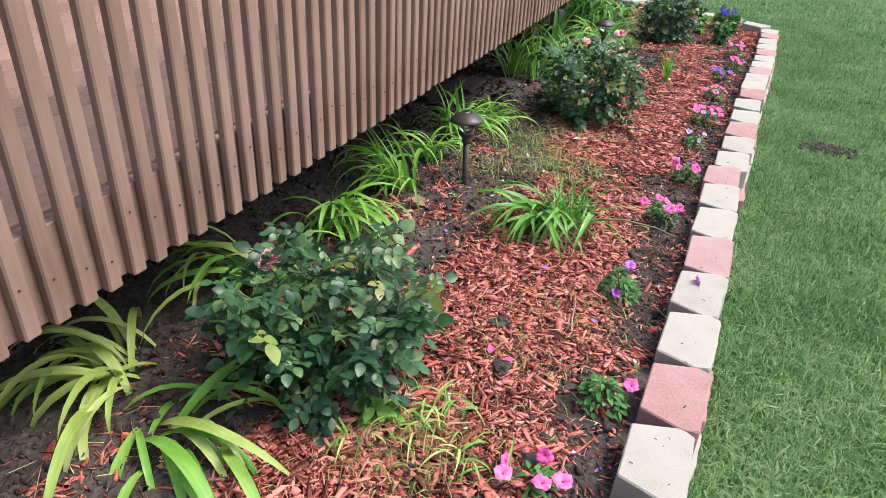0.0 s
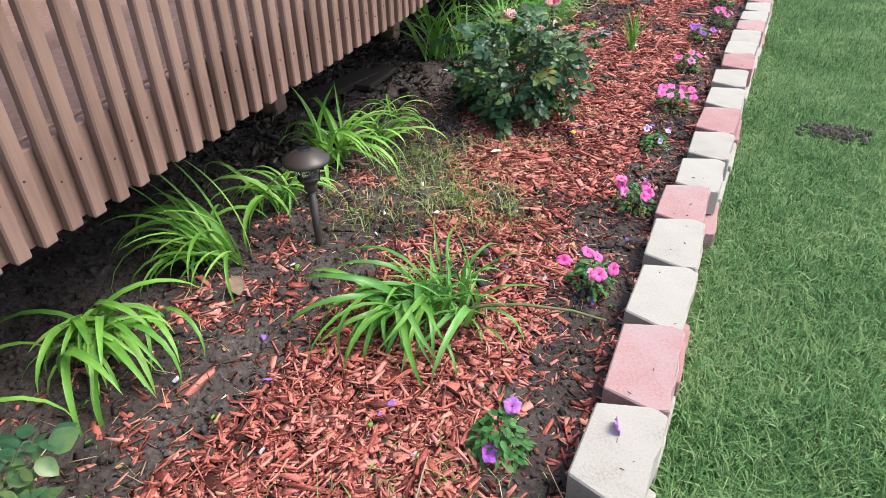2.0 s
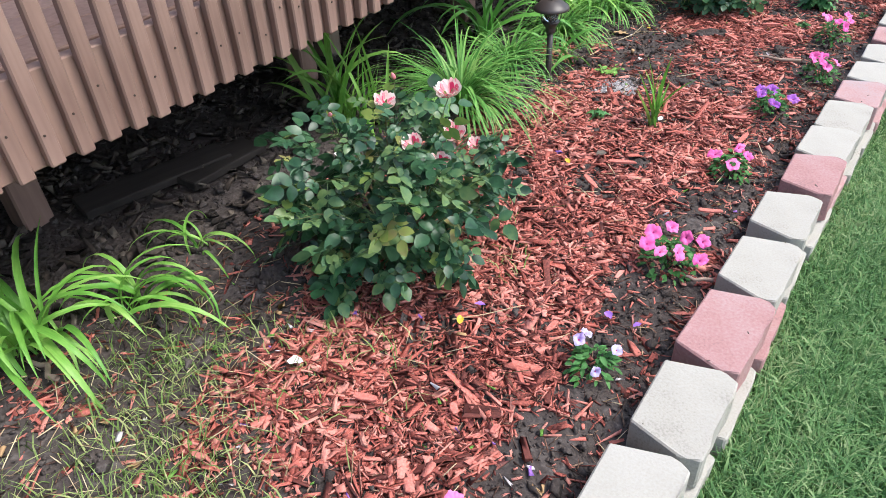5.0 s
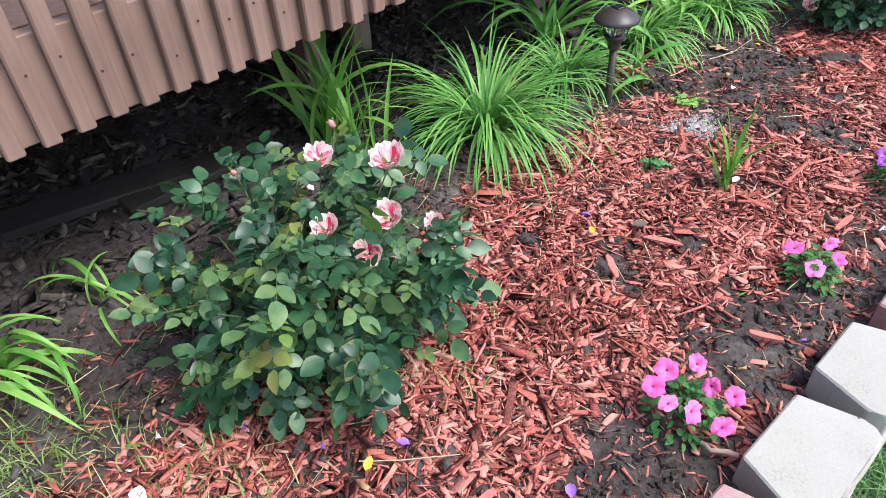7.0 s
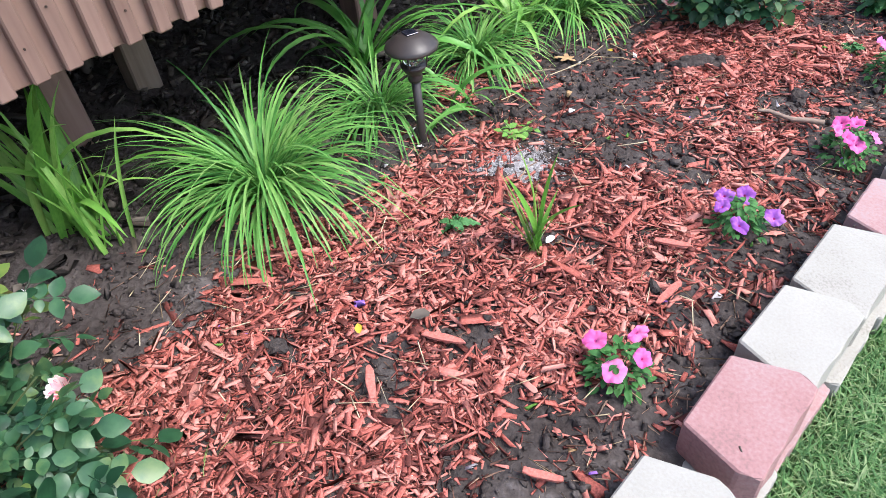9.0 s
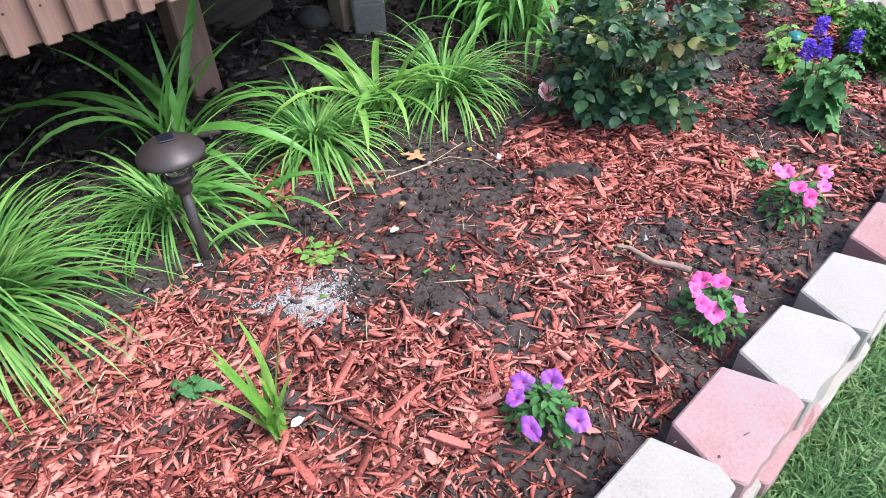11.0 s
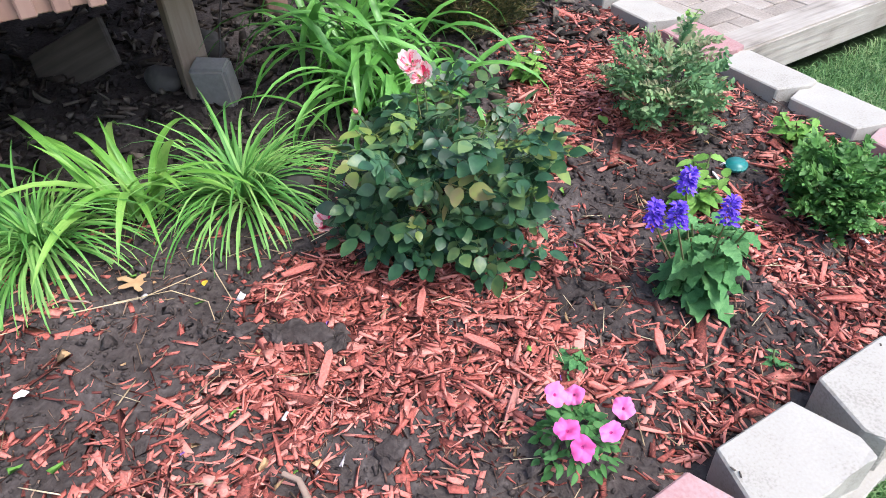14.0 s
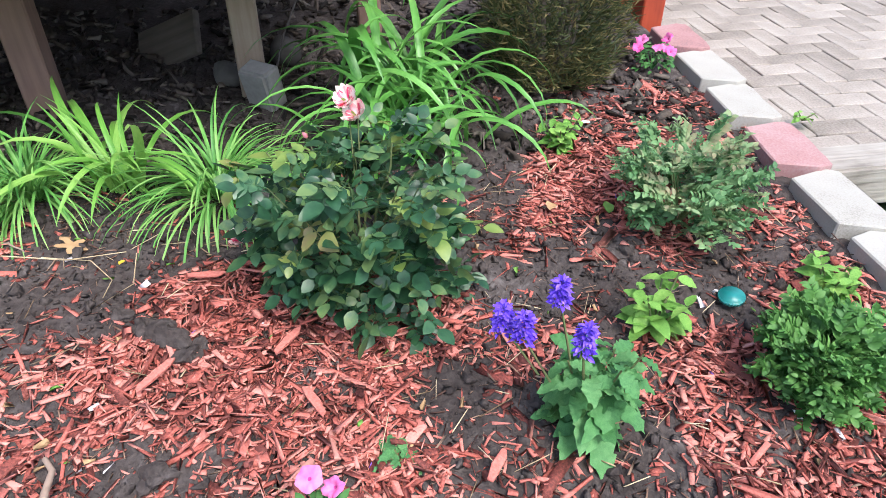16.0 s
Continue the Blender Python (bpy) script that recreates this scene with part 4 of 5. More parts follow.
leafy_plant("salvia", 2.915, 7.65, 0.25, 0.08, 7, 0.088, SALVIA_LEAVES, 1, "blue-flowering salvia with broad green leaves", "salvia", [(-0.08, -0.165, 0.285), (-0.036, -0.155, 0.29), (-0.06, -0.06, 0.315), (0.04, -0.09, 0.297)], 7)
leafy_plant("mint", 2.8, 7.94, 0.16, 0.07, 4, 0.065, MINT_LEAVES, 2, "pale green young leafy herb in mulch", "herb", (), 5)
leafy_plant("mint", 2.94, 8.37, 0.1, 0.08, 4, 0.055, MINT_LEAVES, 3, "low yellow-green herb beside white edging blocks", "herb", (), 7)
leafy_plant("seedling", 2.11, 8.22, 0.13, 0.08, 4, 0.05, MINT_LEAVES, 4, "small green leafy plant in mulch", "seedling", (), 6)
leafy_plant("seedling", 1.82, 5.94, 0.05, 0.02, 2, 0.05, SALVIA_LEAVES, 5, "tiny green seedling in red mulch", "seedling", (), 3)
leafy_plant("seedling", 1.84, 6.4, 0.03, 0.07, 3, 0.035, MINT_LEAVES, 6, "trailing pale green weed on the soil", "weed", (), 5)
leafy_plant("seedling", 2.8, 7.29, 0.03, 0.02, 2, 0.06, SALVIA_LEAVES, 7, "small leafy green rosette in red mulch", "weed", (), 4)
leafy_plant("seedling", 3.13, 7.55, 0.03, 0.03, 2, 0.03, SALVIA_LEAVES, 8, "tiny green seedling beside the edging", "seedling", (), 3)
leafy_plant("seedling", 0.47, 2.16, 0.08, 0.04, 3, 0.06, MINT_LEAVES, 9, "small bright green weed beside the rose bush", "weed", (), 4)
leafy_plant("seedling", 2.36, 9.06, 0.02, 0.05, 2, 0.03, MINT_LEAVES, 10, "small green weed growing in the patio joints", "weed", (), 4)
GREY_SPRIGS = [sprig_mesh(M_GREYSHRUB, 0.022, 14, 0.075, k) for k in range(5)]
BRIGHT_SPRIGS = [sprig_mesh(M_SHRUB, 0.022, 16, 0.055, k) for k in range(5)]
shrub("shrub", 2.56, 8.26, 0.158, 0.26, 270, GREY_SPRIGS, 1, "airy grey-green shrub with small bronze-tinged leaves", "shrub")
shrub("shrub", 3.09, 8.11, 0.11, 0.165, 340, BRIGHT_SPRIGS, 2, "compact bright green shrub with tiny white flowers", "shrub", low=0.05)

rng = random.Random(5)
pieces = []
for k in range(17000):
    a, t = rng.uniform(0, 6.3), rng.random() ** 1.25
    r = (0.19 + 0.08 * math.sin(3 * t)) * rng.uniform(0.55, 1.05) * (1 + 0.2 * noise.noise(Vector((math.cos(a) * 2, math.sin(a) * 2, t * 5))))
    vf = ([(0, -0.004, 0), (0.034, 0, 0.001), (0, 0.004, 0), (0.014, 0, -0.002)], [(0, 1, 3), (3, 1, 2)])
    pieces.append((*vf, turn(a + rng.gauss(0, 0.9), rng.uniform(-0.2, 1.1), rng.gauss(0, 0.6), (r * math.cos(a), r * math.sin(a), 0.02 + t * 0.95), rng.uniform(0.8, 1.5))))
yew = thing("yew", at(1.7, 8.5, -0.02), "dark clipped yew shrub with brownish needles", "yew")
part("needles", merge(pieces), M_YEW, yew)["kind"] = "stuff"
for k in range(6):
    part("limb", tube([(0.05 * math.cos(k), 0.05 * math.sin(k), 0), (0.1 * math.cos(k), 0.1 * math.sin(k), 0.4), (0.14 * math.cos(k), 0.14 * math.sin(k), 0.85)], 0.016, 0.005, 6), M_OLDWOOD, yew)

# ---- small things in the bed ----
M_TEAL = mat("teal_plastic", [(0.01, 0.16, 0.15), (0.02, 0.24, 0.22)], 0.35, 60, 8, 0, spec=0.5)
cap = part("bottle_cap", prism([(0.031 * math.cos(2 * math.pi * k / 28), 0.031 * math.sin(2 * math.pi * k / 28)) for k in range(28)], 0, 0.016, 0.004, 2), M_TEAL, smooth=True)
cap.matrix_world = Matrix.Translation(at(2.835, 8.155, 0.002)) @ Matrix.Rotation(0.12, 4, "X")
tagged(cap, "round teal plastic lid lying on the soil", "lid")
M_STICK = mat("bleached_stick", [(0.22, 0.15, 0.11), (0.4, 0.31, 0.25)], 0.85, 60, 8, 0.5, 0.002)


def stick(x0, y0, x1, y1, r, label, seed=0, h=0.018):
    a, b = at(x0, y0, h), at(x1, y1, h)
    rng = random.Random(seed)
    pts = [tuple(a.lerp(b, t) + Vector((rng.gauss(0, r * 0.6), rng.gauss(0, r * 0.6), rng.uniform(0, r * 0.5)))) for t in (0, 0.2, 0.4, 0.6, 0.8, 1)]
    ob = part("stick", tube(pts, r * 0.6, r, 7), M_STICK, smooth=True)
    return tagged(ob, label, "stick")


stick(2.5, 6.74, 2.69, 6.71, 0.009, "bleached driftwood-like stick beside a petunia")
stick(2.13, 4.99, 2.21, 5.0, 0.007, "short pale stick beside the pink petunia", 1)
stick(1.86, 6.77, 1.8, 6.73, 0.003, "thin pale twig on the soil", 2)
stick(0.6, 4.27, 0.72, 4.22, 0.008, "brown exposed root of a daylily", 3)
stick(1.06, 2.85, 1.02, 2.62, 0.003, "thin brown twig on the mulch", 4)

# fallen petals, leaves and debris
M_WHITEPETAL = mat("white_petal", [(0.6, 0.55, 0.55), (0.75, 0.7, 0.72)], 0.6, 60, 12, 0)
M_YELLOW = mat("yellow_leaf", [(0.5, 0.33, 0.03), (0.65, 0.5, 0.06)], 0.6, 60, 12, 0)
M_TAN = mat("tan_dead_leaf", [(0.3, 0.18, 0.09), (0.5, 0.33, 0.17)], 0.7, 60, 20, 0.3, 0.001)
M_VIOLET = mat("violet_petal", [(0.2, 0.08, 0.4), (0.35, 0.18, 0.55)], 0.6, 60, 12, 0)
for k, (x, y, m, ln, label) in enumerate([
    (1.2, 4.42, M_WHITEPETAL, 0.045, "fallen white petal on the mulch"), (1.57, 4.65, M_YELLOW, 0.03, "yellow and white fallen flower on mulch"), (1.62, 4.74, M_VIOLET, 0.03, "fallen violet petal on the mulch"),
    (1.93, 4.8, M_VIOLET, 0.035, "fallen violet pansy petal on dark soil"), (2.0, 4.76, M_VIOLET, 0.025, "small fallen violet petal on soil"), (1.76, 5.53, M_YELLOW, 0.028, "small yellow leaf on red mulch"),
    (1.88, 5.64, M_OLDWOOD, 0.05, "grey flat leaf on red mulch"), (2.0, 6.97, M_YELLOW, 0.024, "small yellow flower head on soil"), (2.06, 5.95, M_WHITEPETAL, 0.03, "fallen white petal beside the iris plant"),
    (0.98, 5.35, M_WHITEPETAL, 0.03, "fallen white petal near the grass clump"), (1.98, 6.56, M_WHITEPETAL, 0.03, "narrow pale leaf on the soil"), (0.8, 2.44, M_PINK, 0.04, "fallen pink petal on the mulch"),
    (0.765, 2.46, M_PINK, 0.035, "crumpled pink petal on the mulch"), (1.12, 2.7, M_VIOLET, 0.028, "fallen violet petal near the petunia"), (1.33, 2.62, M_VIOLET, 0.025, "fallen violet petal beside the edging"),
    (0.95, 3.0, M_VIOLET, 0.024, "fallen violet petal on red mulch"), (0.47, 3.38, M_POST, 0.085, "flat tan piece of bark on the soil"), (1.02, 3.92, M_WHITEPETAL, 0.022, "pale petal on the dry grass"),
    (2.33, 8.02, M_TAN, 0.05, "tan dead leaf on the mulch"), (2.05, 8.35, M_WHITEPETAL, 0.035, "pale narrow leaf on the mulch"), (2.45, 8.12, M_MINT, 0.05, "green leaf lying on the soil"), (3.05, 7.85, M_WHITEPETAL, 0.012, "tiny white pebble-like petal on soil")]):
    ob = part("fallen_petal", oval(ln, ln * 0.62, 0.5, 0, -0.15, 6, 0.08, k), m, smooth=True)
    ob.matrix_world = Matrix.Translation(at(x, y, 0.014)) @ Matrix.Rotation(k * 1.7, 4, "Z") @ Matrix.Rotation(0.15 * math.sin(k), 4, "X")
    tagged(ob, label, "leaf" if "leaf" in label or "bark" in label else "petal")
# lumps of dark soil among the mulch
for k, (x, y, r) in enumerate([(0.784, 2.636, 0.05), (0.8, 2.42, 0.05), (0.87, 2.06, 0.045), (2.29, 7.0, 0.07), (2.36, 7.03, 0.055), (2.24, 6.96, 0.05), (2.62, 6.89, 0.05), (1.17, 3.55, 0.045), (1.6, 5.44, 0.035), (1.08, 5.3, 0.04), (2.17, 6.92, 0.04)]):
    ob = part("soil_clod", rough_lump((1.3 * r, 1.0 * r, 0.75 * r), 20 + k, 0.9), M_SOIL)
    ob.matrix_world = Matrix.Translation(at(x, y, 0.0)) @ Matrix.Rotation(k * 1.3, 4, "Z")
    tagged(ob, "rough lump of dark crumbly soil", "soil clod", "soil lumps in the bed")
# lobed oak leaf
leaf = []
for k in range(28):
    a = 2 * math.pi * k / 28
    r = 0.03 * (0.75 + 0.35 * math.cos(5 * a))
    leaf.append((1.35 * r * math.cos(a), r * math.sin(a)))
ob = part("oak_leaf", prism(leaf, 0, 0.0012), M_TAN)
ob.matrix_world = Matrix.Translation(at(1.88, 6.87, 0.012)) @ Matrix.Rotation(0.8, 4, "Z") @ Matrix.Rotation(0.15, 4, "Y")
tagged(ob, "tan lobed dead oak leaf on the soil", "leaf")
# flower dropped on an edging block
x, y = uv(0.82, 0.055)
ob = new("fallen_flower", PET_PURPLE)
ob.matrix_world = Matrix.Translation((x, y, edge_z(0.82) + 0.08 + 0.014)) @ Matrix.Rotation(1.35, 4, "Y") @ Matrix.Scale(0.85, 4)
tagged(ob, "wilted violet petunia flower on a white block", "flower")
# pale loose flat chips of wood
for k, (x, y, ln) in enumerate([(1.42, 4.36, 0.06), (1.62, 4.38, 0.035), (1.72, 4.35, 0.03), (2.35, 6.05, 0.09), (2.4, 6.95, 0.1), (2.15, 7.12, 0.08), (2.62, 7.2, 0.09), (1.84, 5.42, 0.09), (1.8, 4.7, 0.05), (2.22, 5.35, 0.08), (2.44, 7.215, 0.09), (2.365, 5.88, 0.09), (1.94, 5.58, 0.1), (2.917, 7.433, 0.08)]):
    ob = part("wood_chip", prism([(ln * (-0.5 + 0.08 * math.sin(k)), -0.006), (-0.2 * ln, -0.009), (0.3 * ln, -0.008 - 0.002 * math.sin(2 * k)), (0.5 * ln, -0.003), (ln * (0.42 + 0.05 * math.sin(3 * k)), 0.006), (0.0, 0.009 + 0.002 * math.cos(k)), (-0.46 * ln, 0.006)], -0.003, 0.004, 0.0015, 1, 0.002, k), M_CHIP)
    ob.matrix_world = Matrix.Translation(at(x, y, 0.02)) @ Matrix.Rotation(k * 2.1, 4, "Z") @ Matrix.Rotation(0.1, 4, "X")
    tagged(ob, "large flat red-dyed wood chip on the mulch", "wood chip", "large chips in the mulch")

# pale stalks lying on the soil, cable under the deck
for k, pts in enumerate([[(1.9, 6.8), (1.97, 6.9), (2.06, 6.93), (2.12, 6.9)], [(1.86, 6.72), (1.93, 6.85), (1.98, 6.98)], [(2.0, 7.0), (2.09, 6.97), (2.15, 6.88)], [(1.55, 4.66), (1.62, 4.7), (1.72, 4.76)], [(0.88, 5.02), (0.95, 4.95), (1.05, 4.93)], [(1.32, 2.62), (1.36, 2.75), (1.33, 2.86)]]):
    ob = part("dry_stalk", tube([tuple(at(x, y, 0.016 + 0.008 * math.sin(3 * i + k))) for i, (x, y) in enumerate(pts)], 0.0016, 0.0012, 5), M_TWIG, smooth=True)
    tagged(ob, "thin pale dry flower stalk lying on the bed", "stalk")
ob = part("cable", tube([(1.02, 8.05, 0.5), (1.14, 7.9, 0.3), (1.2, 7.78, 0.18), (1.26, 7.68, 0.06), (1.3, 7.62, -0.06), (1.31, 7.6, -0.15)], 0.004, 0.004, 6), M_BLACK, smooth=True)
tagged(ob, "black cable hanging from the deck to the ground", "cable")

# ---- mulch, straw and lawn: too many to count ----
def chips(S, W, length, width, thick, lift, seed, zfun, tilt=0.22, crumple=0.0):
    """verts and faces of small flat wood pieces at (S, W)."""
    rng = np.random.default_rng(seed)
    n = len(S)
    X, Y = O.x + S * U.x + W * V.x, O.y + S * U.y + W * V.y
    Z = zfun(S, W, X, Y) + lift
    a = rng.uniform(0, 2 * np.pi, n)
    t1, t2 = rng.normal(0, tilt, n), rng.normal(0, tilt * 1.2, n)
    ex = np.stack([np.cos(a), np.sin(a), np.tan(t1)], -1)
    ex /= np.linalg.norm(ex, axis=1)[:, None]
    ey = np.stack([-np.sin(a), np.cos(a), np.tan(t2)], -1)
    ey -= ex * np.sum(ex * ey, 1)[:, None]
    ey /= np.linalg.norm(ey, axis=1)[:, None]
    ez = np.cross(ex, ey)
    c = np.stack([X, Y, Z], -1)
    end = rng.uniform(0.35, 1.0, (n, 2))
    vs = []
    for sz in (-1, 1):
        for sx, sy in ((-1, -1), (1, -1), (1, 1), (-1, 1)):
            k = end[:, 0] if sx < 0 else end[:, 1]
            skew = rng.uniform(-0.12, 0.12, n) * length
            vs.append(c + ex * (sx * length / 2 + skew)[:, None] + ey * (sy * k * width / 2)[:, None] + ez * (sz * thick / 2)[:, None])
    v = np.stack(vs, 1).reshape(-1, 3)
    if crumple:
        v = v + (rng.normal(0, crumple, v.shape).reshape(n, 8, 3) * length[:, None, None]).reshape(-1, 3)
    q = np.array([(3, 2, 1, 0), (4, 5, 6, 7), (0, 1, 5, 4), (1, 2, 6, 5), (2, 3, 7, 6), (3, 0, 4, 7)])
    f = (np.arange(n)[:, None, None] * 8 + q[None]).reshape(-1, 4)
    return v, f


def fast_mesh(name, v, f, material, label, category):
    me = bpy.data.meshes.new(name)
    k = f.shape[1]
    me.vertices.add(len(v))
    me.vertices.foreach_set("co", np.asarray(v, np.float32).ravel())
    me.loops.add(f.size)
    me.loops.foreach_set("vertex_index", f.astype(np.int32).ravel())
    me.polygons.add(len(f))
    me.polygons.foreach_set("loop_start", np.arange(0, f.size, k, dtype=np.int32))
    me.update(calc_edges=True)
    me.materials.append(material)
    return tagged(new(name, me), label, category, kind="stuff")


# bare soil: x, y, radius, strength
BARE = [(1.62, 3.95, 0.16, 0.9), (1.5, 3.75, 0.14, 0.9), (1.42, 3.5, 0.1, 0.7), (2.5, 8.05, 0.16, 0.9), (2.75, 8.35, 0.12, 0.8), (1.2, 5.5, 0.14, 0.8), (1.2, 5.25, 0.12, 0.8), (1.76, 6.66, 0.3, 1.0), (1.92, 6.3, 0.18, 0.7), (1.68, 6.95, 0.28, 0.9), (2.2, 6.66, 0.16, 0.8), (2.12, 6.95, 0.16, 0.8), (2.35, 6.45, 0.16, 0.7), (0.85, 4.2, 0.32, 0.75), (1.25, 4.15, 0.2, 0.45), (0.7, 4.6, 0.3, 0.8), (2.97, 7.5, 0.24, 0.9), (2.83, 8.12, 0.17, 0.85), (2.6, 7.95, 0.24, 0.85), (1.62, 8.8, 0.3, 0.45), (2.42, 8.55, 0.2, 0.7), (0.72, 3.62, 0.2, 0.7), (3.04, 7.7, 0.16, 0.8), (2.79, 7.92, 0.2, 0.8), (2.6, 6.88, 0.06, 0.8), (2.11, 6.69, 0.2, 0.8), (2.73, 7.5, 0.13, 0.6), (2.12, 5.27, 0.13, 0.7), (2.03, 4.97, 0.1, 0.7), (0.1, 2.6, 0.3, 0.9), (1.55, 5.6, 0.07, 0.8), (1.75, 5.35, 0.06, 0.8), (1.6, 5.45, 0.07, 0.6), (1.82, 5.46, 0.06, 0.9), (1.90, 5.40, 0.06, 0.9), (1.96, 5.60, 0.05, 0.9), (2.14, 5.50, 0.06, 0.9), (2.04, 5.33, 0.05, 0.9), (1.58, 5.93, 0.06, 0.9), (1.34, 5.46, 0.12, 0.9), (2.07, 4.93, 0.08, 0.9)]
RICH = [(2.2, 7.05, 0.25, 0.6), (1.35, 4.4, 0.25, 0.3), (1.55, 5.3, 0.4, 0.5), (0.75, 2.7, 0.35, 0.6), (0.45, 2.35, 0.3, 0.5), (2.25, 8.3, 0.2, 0.5), (3.2, 7.75, 0.25, 0.4), (0.45, 1.9, 0.4, 0.5)]


def cover(S, W):
    """How much of the ground the mulch hides, 0..1."""
    X, Y = O.x + S * U.x + W * V.x, O.y + S * U.y + W * V.y
    deckside = -0.84 - 0.3 * np.exp(-((S - 3.5) / 0.8) ** 2) - 0.85 * step(5.65, 6.1, S)
    m = step(deckside - 0.12, deckside + 0.2, W) * (1 - 0.85 * step(-0.3, -0.16, W) * (1 - step(5.2, 5.6, S)))
    for x, y, r, k in BARE:
        m = m * (1 - k * np.exp(-((X - x) ** 2 + (Y - y) ** 2) / (r * r) * 1.2))
    for x, y, r, k in RICH:
        m = m + k * np.exp(-((X - x) ** 2 + (Y - y) ** 2) / (r * r) * 1.2) * (1 - step(-0.3, -0.16, W))
    n = value_noise(X, Y, 5.5, 21) * 0.6 + value_noise(X, Y, 13, 22) * 0.4
    return np.clip(m * 1.1 + (n - 0.56) * 1.9, 0.08, 1)


rng = np.random.default_rng(7)
N = 118000
S, W = rng.uniform(-1.3, 6.55, N), rng.uniform(-1.3, -0.02, N)
back = rng.random(N) < 0.035
S, W = np.where(back, rng.uniform(5.6, 6.75, N), S), np.where(back, rng.uniform(-2.0, -1.25, N), W)
C = cover(S, W)
keep = rng.random(N) < C * (0.4 + 0.6 * C)
S, W, C = S[keep], W[keep], C[keep]
n = len(S)
big = rng.random(n) < 0.05
fine = rng.random(n) < 0.46
length = np.clip(rng.lognormal(math.log(0.03), 0.52, n), 0.01, 0.085) * np.where(big, 1.6, 1)
width = np.clip(rng.lognormal(math.log(0.009), 0.45, n), 0.003, 0.022) * np.where(big, 1.6, np.where(fine, 0.33, 1))
v, f = chips(S, W, length, width, rng.uniform(0.0015, 0.004, n), rng.uniform(0.002, 0.014, n) * C, 8, soil_height, 0.15, 0.03)
fast_mesh("red_mulch", v, f, M_CHIP, "red-dyed shredded wood mulch spread over the soil", "mulch")

N = 3400
S, W = rng.uniform(-1.2, 6.5, N), rng.uniform(-1.25, -0.02, N)
X, Y = O.x + S * U.x + W * V.x, O.y + S * U.y + W * V.y
p = 0.22 + np.exp(-((X - 1.05) ** 2 + (Y - 4.15) ** 2) / 0.16) + 0.4 * np.exp(-((X - 0.8) ** 2 + (Y - 2.1) ** 2) / 0.2)
keep = rng.random(N) < p
S, W = S[keep], W[keep]
n = len(S)
v, f = chips(S, W, rng.uniform(0.02, 0.085, n), rng.uniform(0.0012, 0.003, n), rng.uniform(0.001, 0.002, n), rng.uniform(0.008, 0.022, n), 9, soil_height, 0.18)
fast_mesh("dry_straw", v, f, M_TWIG, "pale dry stems and straw scattered on the bed", "straw")

# fine fibres and shreds over all the bed
N = 12000
S, W = rng.uniform(-1.2, 6.6, N), rng.uniform(-1.25, -0.02, N)
keep = rng.random(N) < 0.3 + value_noise(S, W, 6, 33)
S, W = S[keep], W[keep]
n = len(S)
length = rng.uniform(0.008, 0.042, n)
v, f = chips(S, W, length, rng.uniform(0.0008, 0.0024, n), rng.uniform(0.0008, 0.0016, n), rng.uniform(0.002, 0.009, n), 19, soil_height, 0.16, 0.03)
M_FIBRE = mat("wood_fibre", [(0.05, 0.03, 0.024), (0.17, 0.085, 0.06), (0.3, 0.2, 0.14)], 0.85, 90, 4, 0, island=0.7)
fast_mesh("wood_fibres", v, f, M_FIBRE, "fine brown wood fibres strewn over the bed", "debris")

# sparse chips over the bare soil along the edging
N = 4600
S, W = rng.uniform(-1.2, 6.4, N), rng.uniform(-0.42, -0.015, N)
keep = rng.random(N) < 0.75 * (0.25 + value_noise(S, W, 7, 31))
S, W = S[keep], W[keep]
n = len(S)
length = np.clip(rng.lognormal(math.log(0.016), 0.6, n), 0.004, 0.06)
v, f = chips(S, W, length, length * rng.uniform(0.15, 0.5, n), rng.uniform(0.002, 0.004, n), rng.uniform(0.001, 0.006, n), 18, soil_height, 0.2, 0.05)
fast_mesh("scattered_chips", v, f, M_CHIP, "scattered red wood chips on bare dark soil", "mulch")

# soil clods
N = 52000
S, W = rng.uniform(-1.3, 6.55, N), rng.uniform(-2.3, -0.02, N)
keep = rng.random(N) < 1.05 - cover(S, W)
S, W = S[keep], W[keep]
n = len(S)
sz = np.clip(rng.lognormal(math.log(0.0055), 0.65, n), 0.002, 0.03)
v, f = chips(S, W, sz, sz * rng.uniform(0.6, 1, n), sz * rng.uniform(0.5, 0.9, n), sz * 0.2, 10, soil_height, 0.5, 0.16)
fast_mesh("soil_clods", v, f, M_SOIL, "loose crumbs and clods of dark soil", "soil")

# patch of ash
N = 7500
r, a = 0.074 * np.abs(rng.normal(0, 1, N)), rng.uniform(0, 6.3, N)
r = r * (0.8 + 0.35 * np.sin(3 * a) * np.cos(2 * a + 1))
X, Y = 1.9 + 1.1 * r * np.cos(a), 6.26 + 0.85 * r * np.sin(a)
S, W = (X - O.x) * U.x + (Y - O.y) * U.y, (X - O.x) * V.x + (Y - O.y) * V.y
v, f = chips(S, W, rng.uniform(0.002, 0.006, N), rng.uniform(0.002, 0.005, N), np.full(N, 0.002), rng.uniform(-0.001, 0.003, N), 11, soil_height, 0.3, 0.15)
fast_mesh("ash_patch", v, f, M_ASH, "patch of pale grey ash on the soil", "ash")


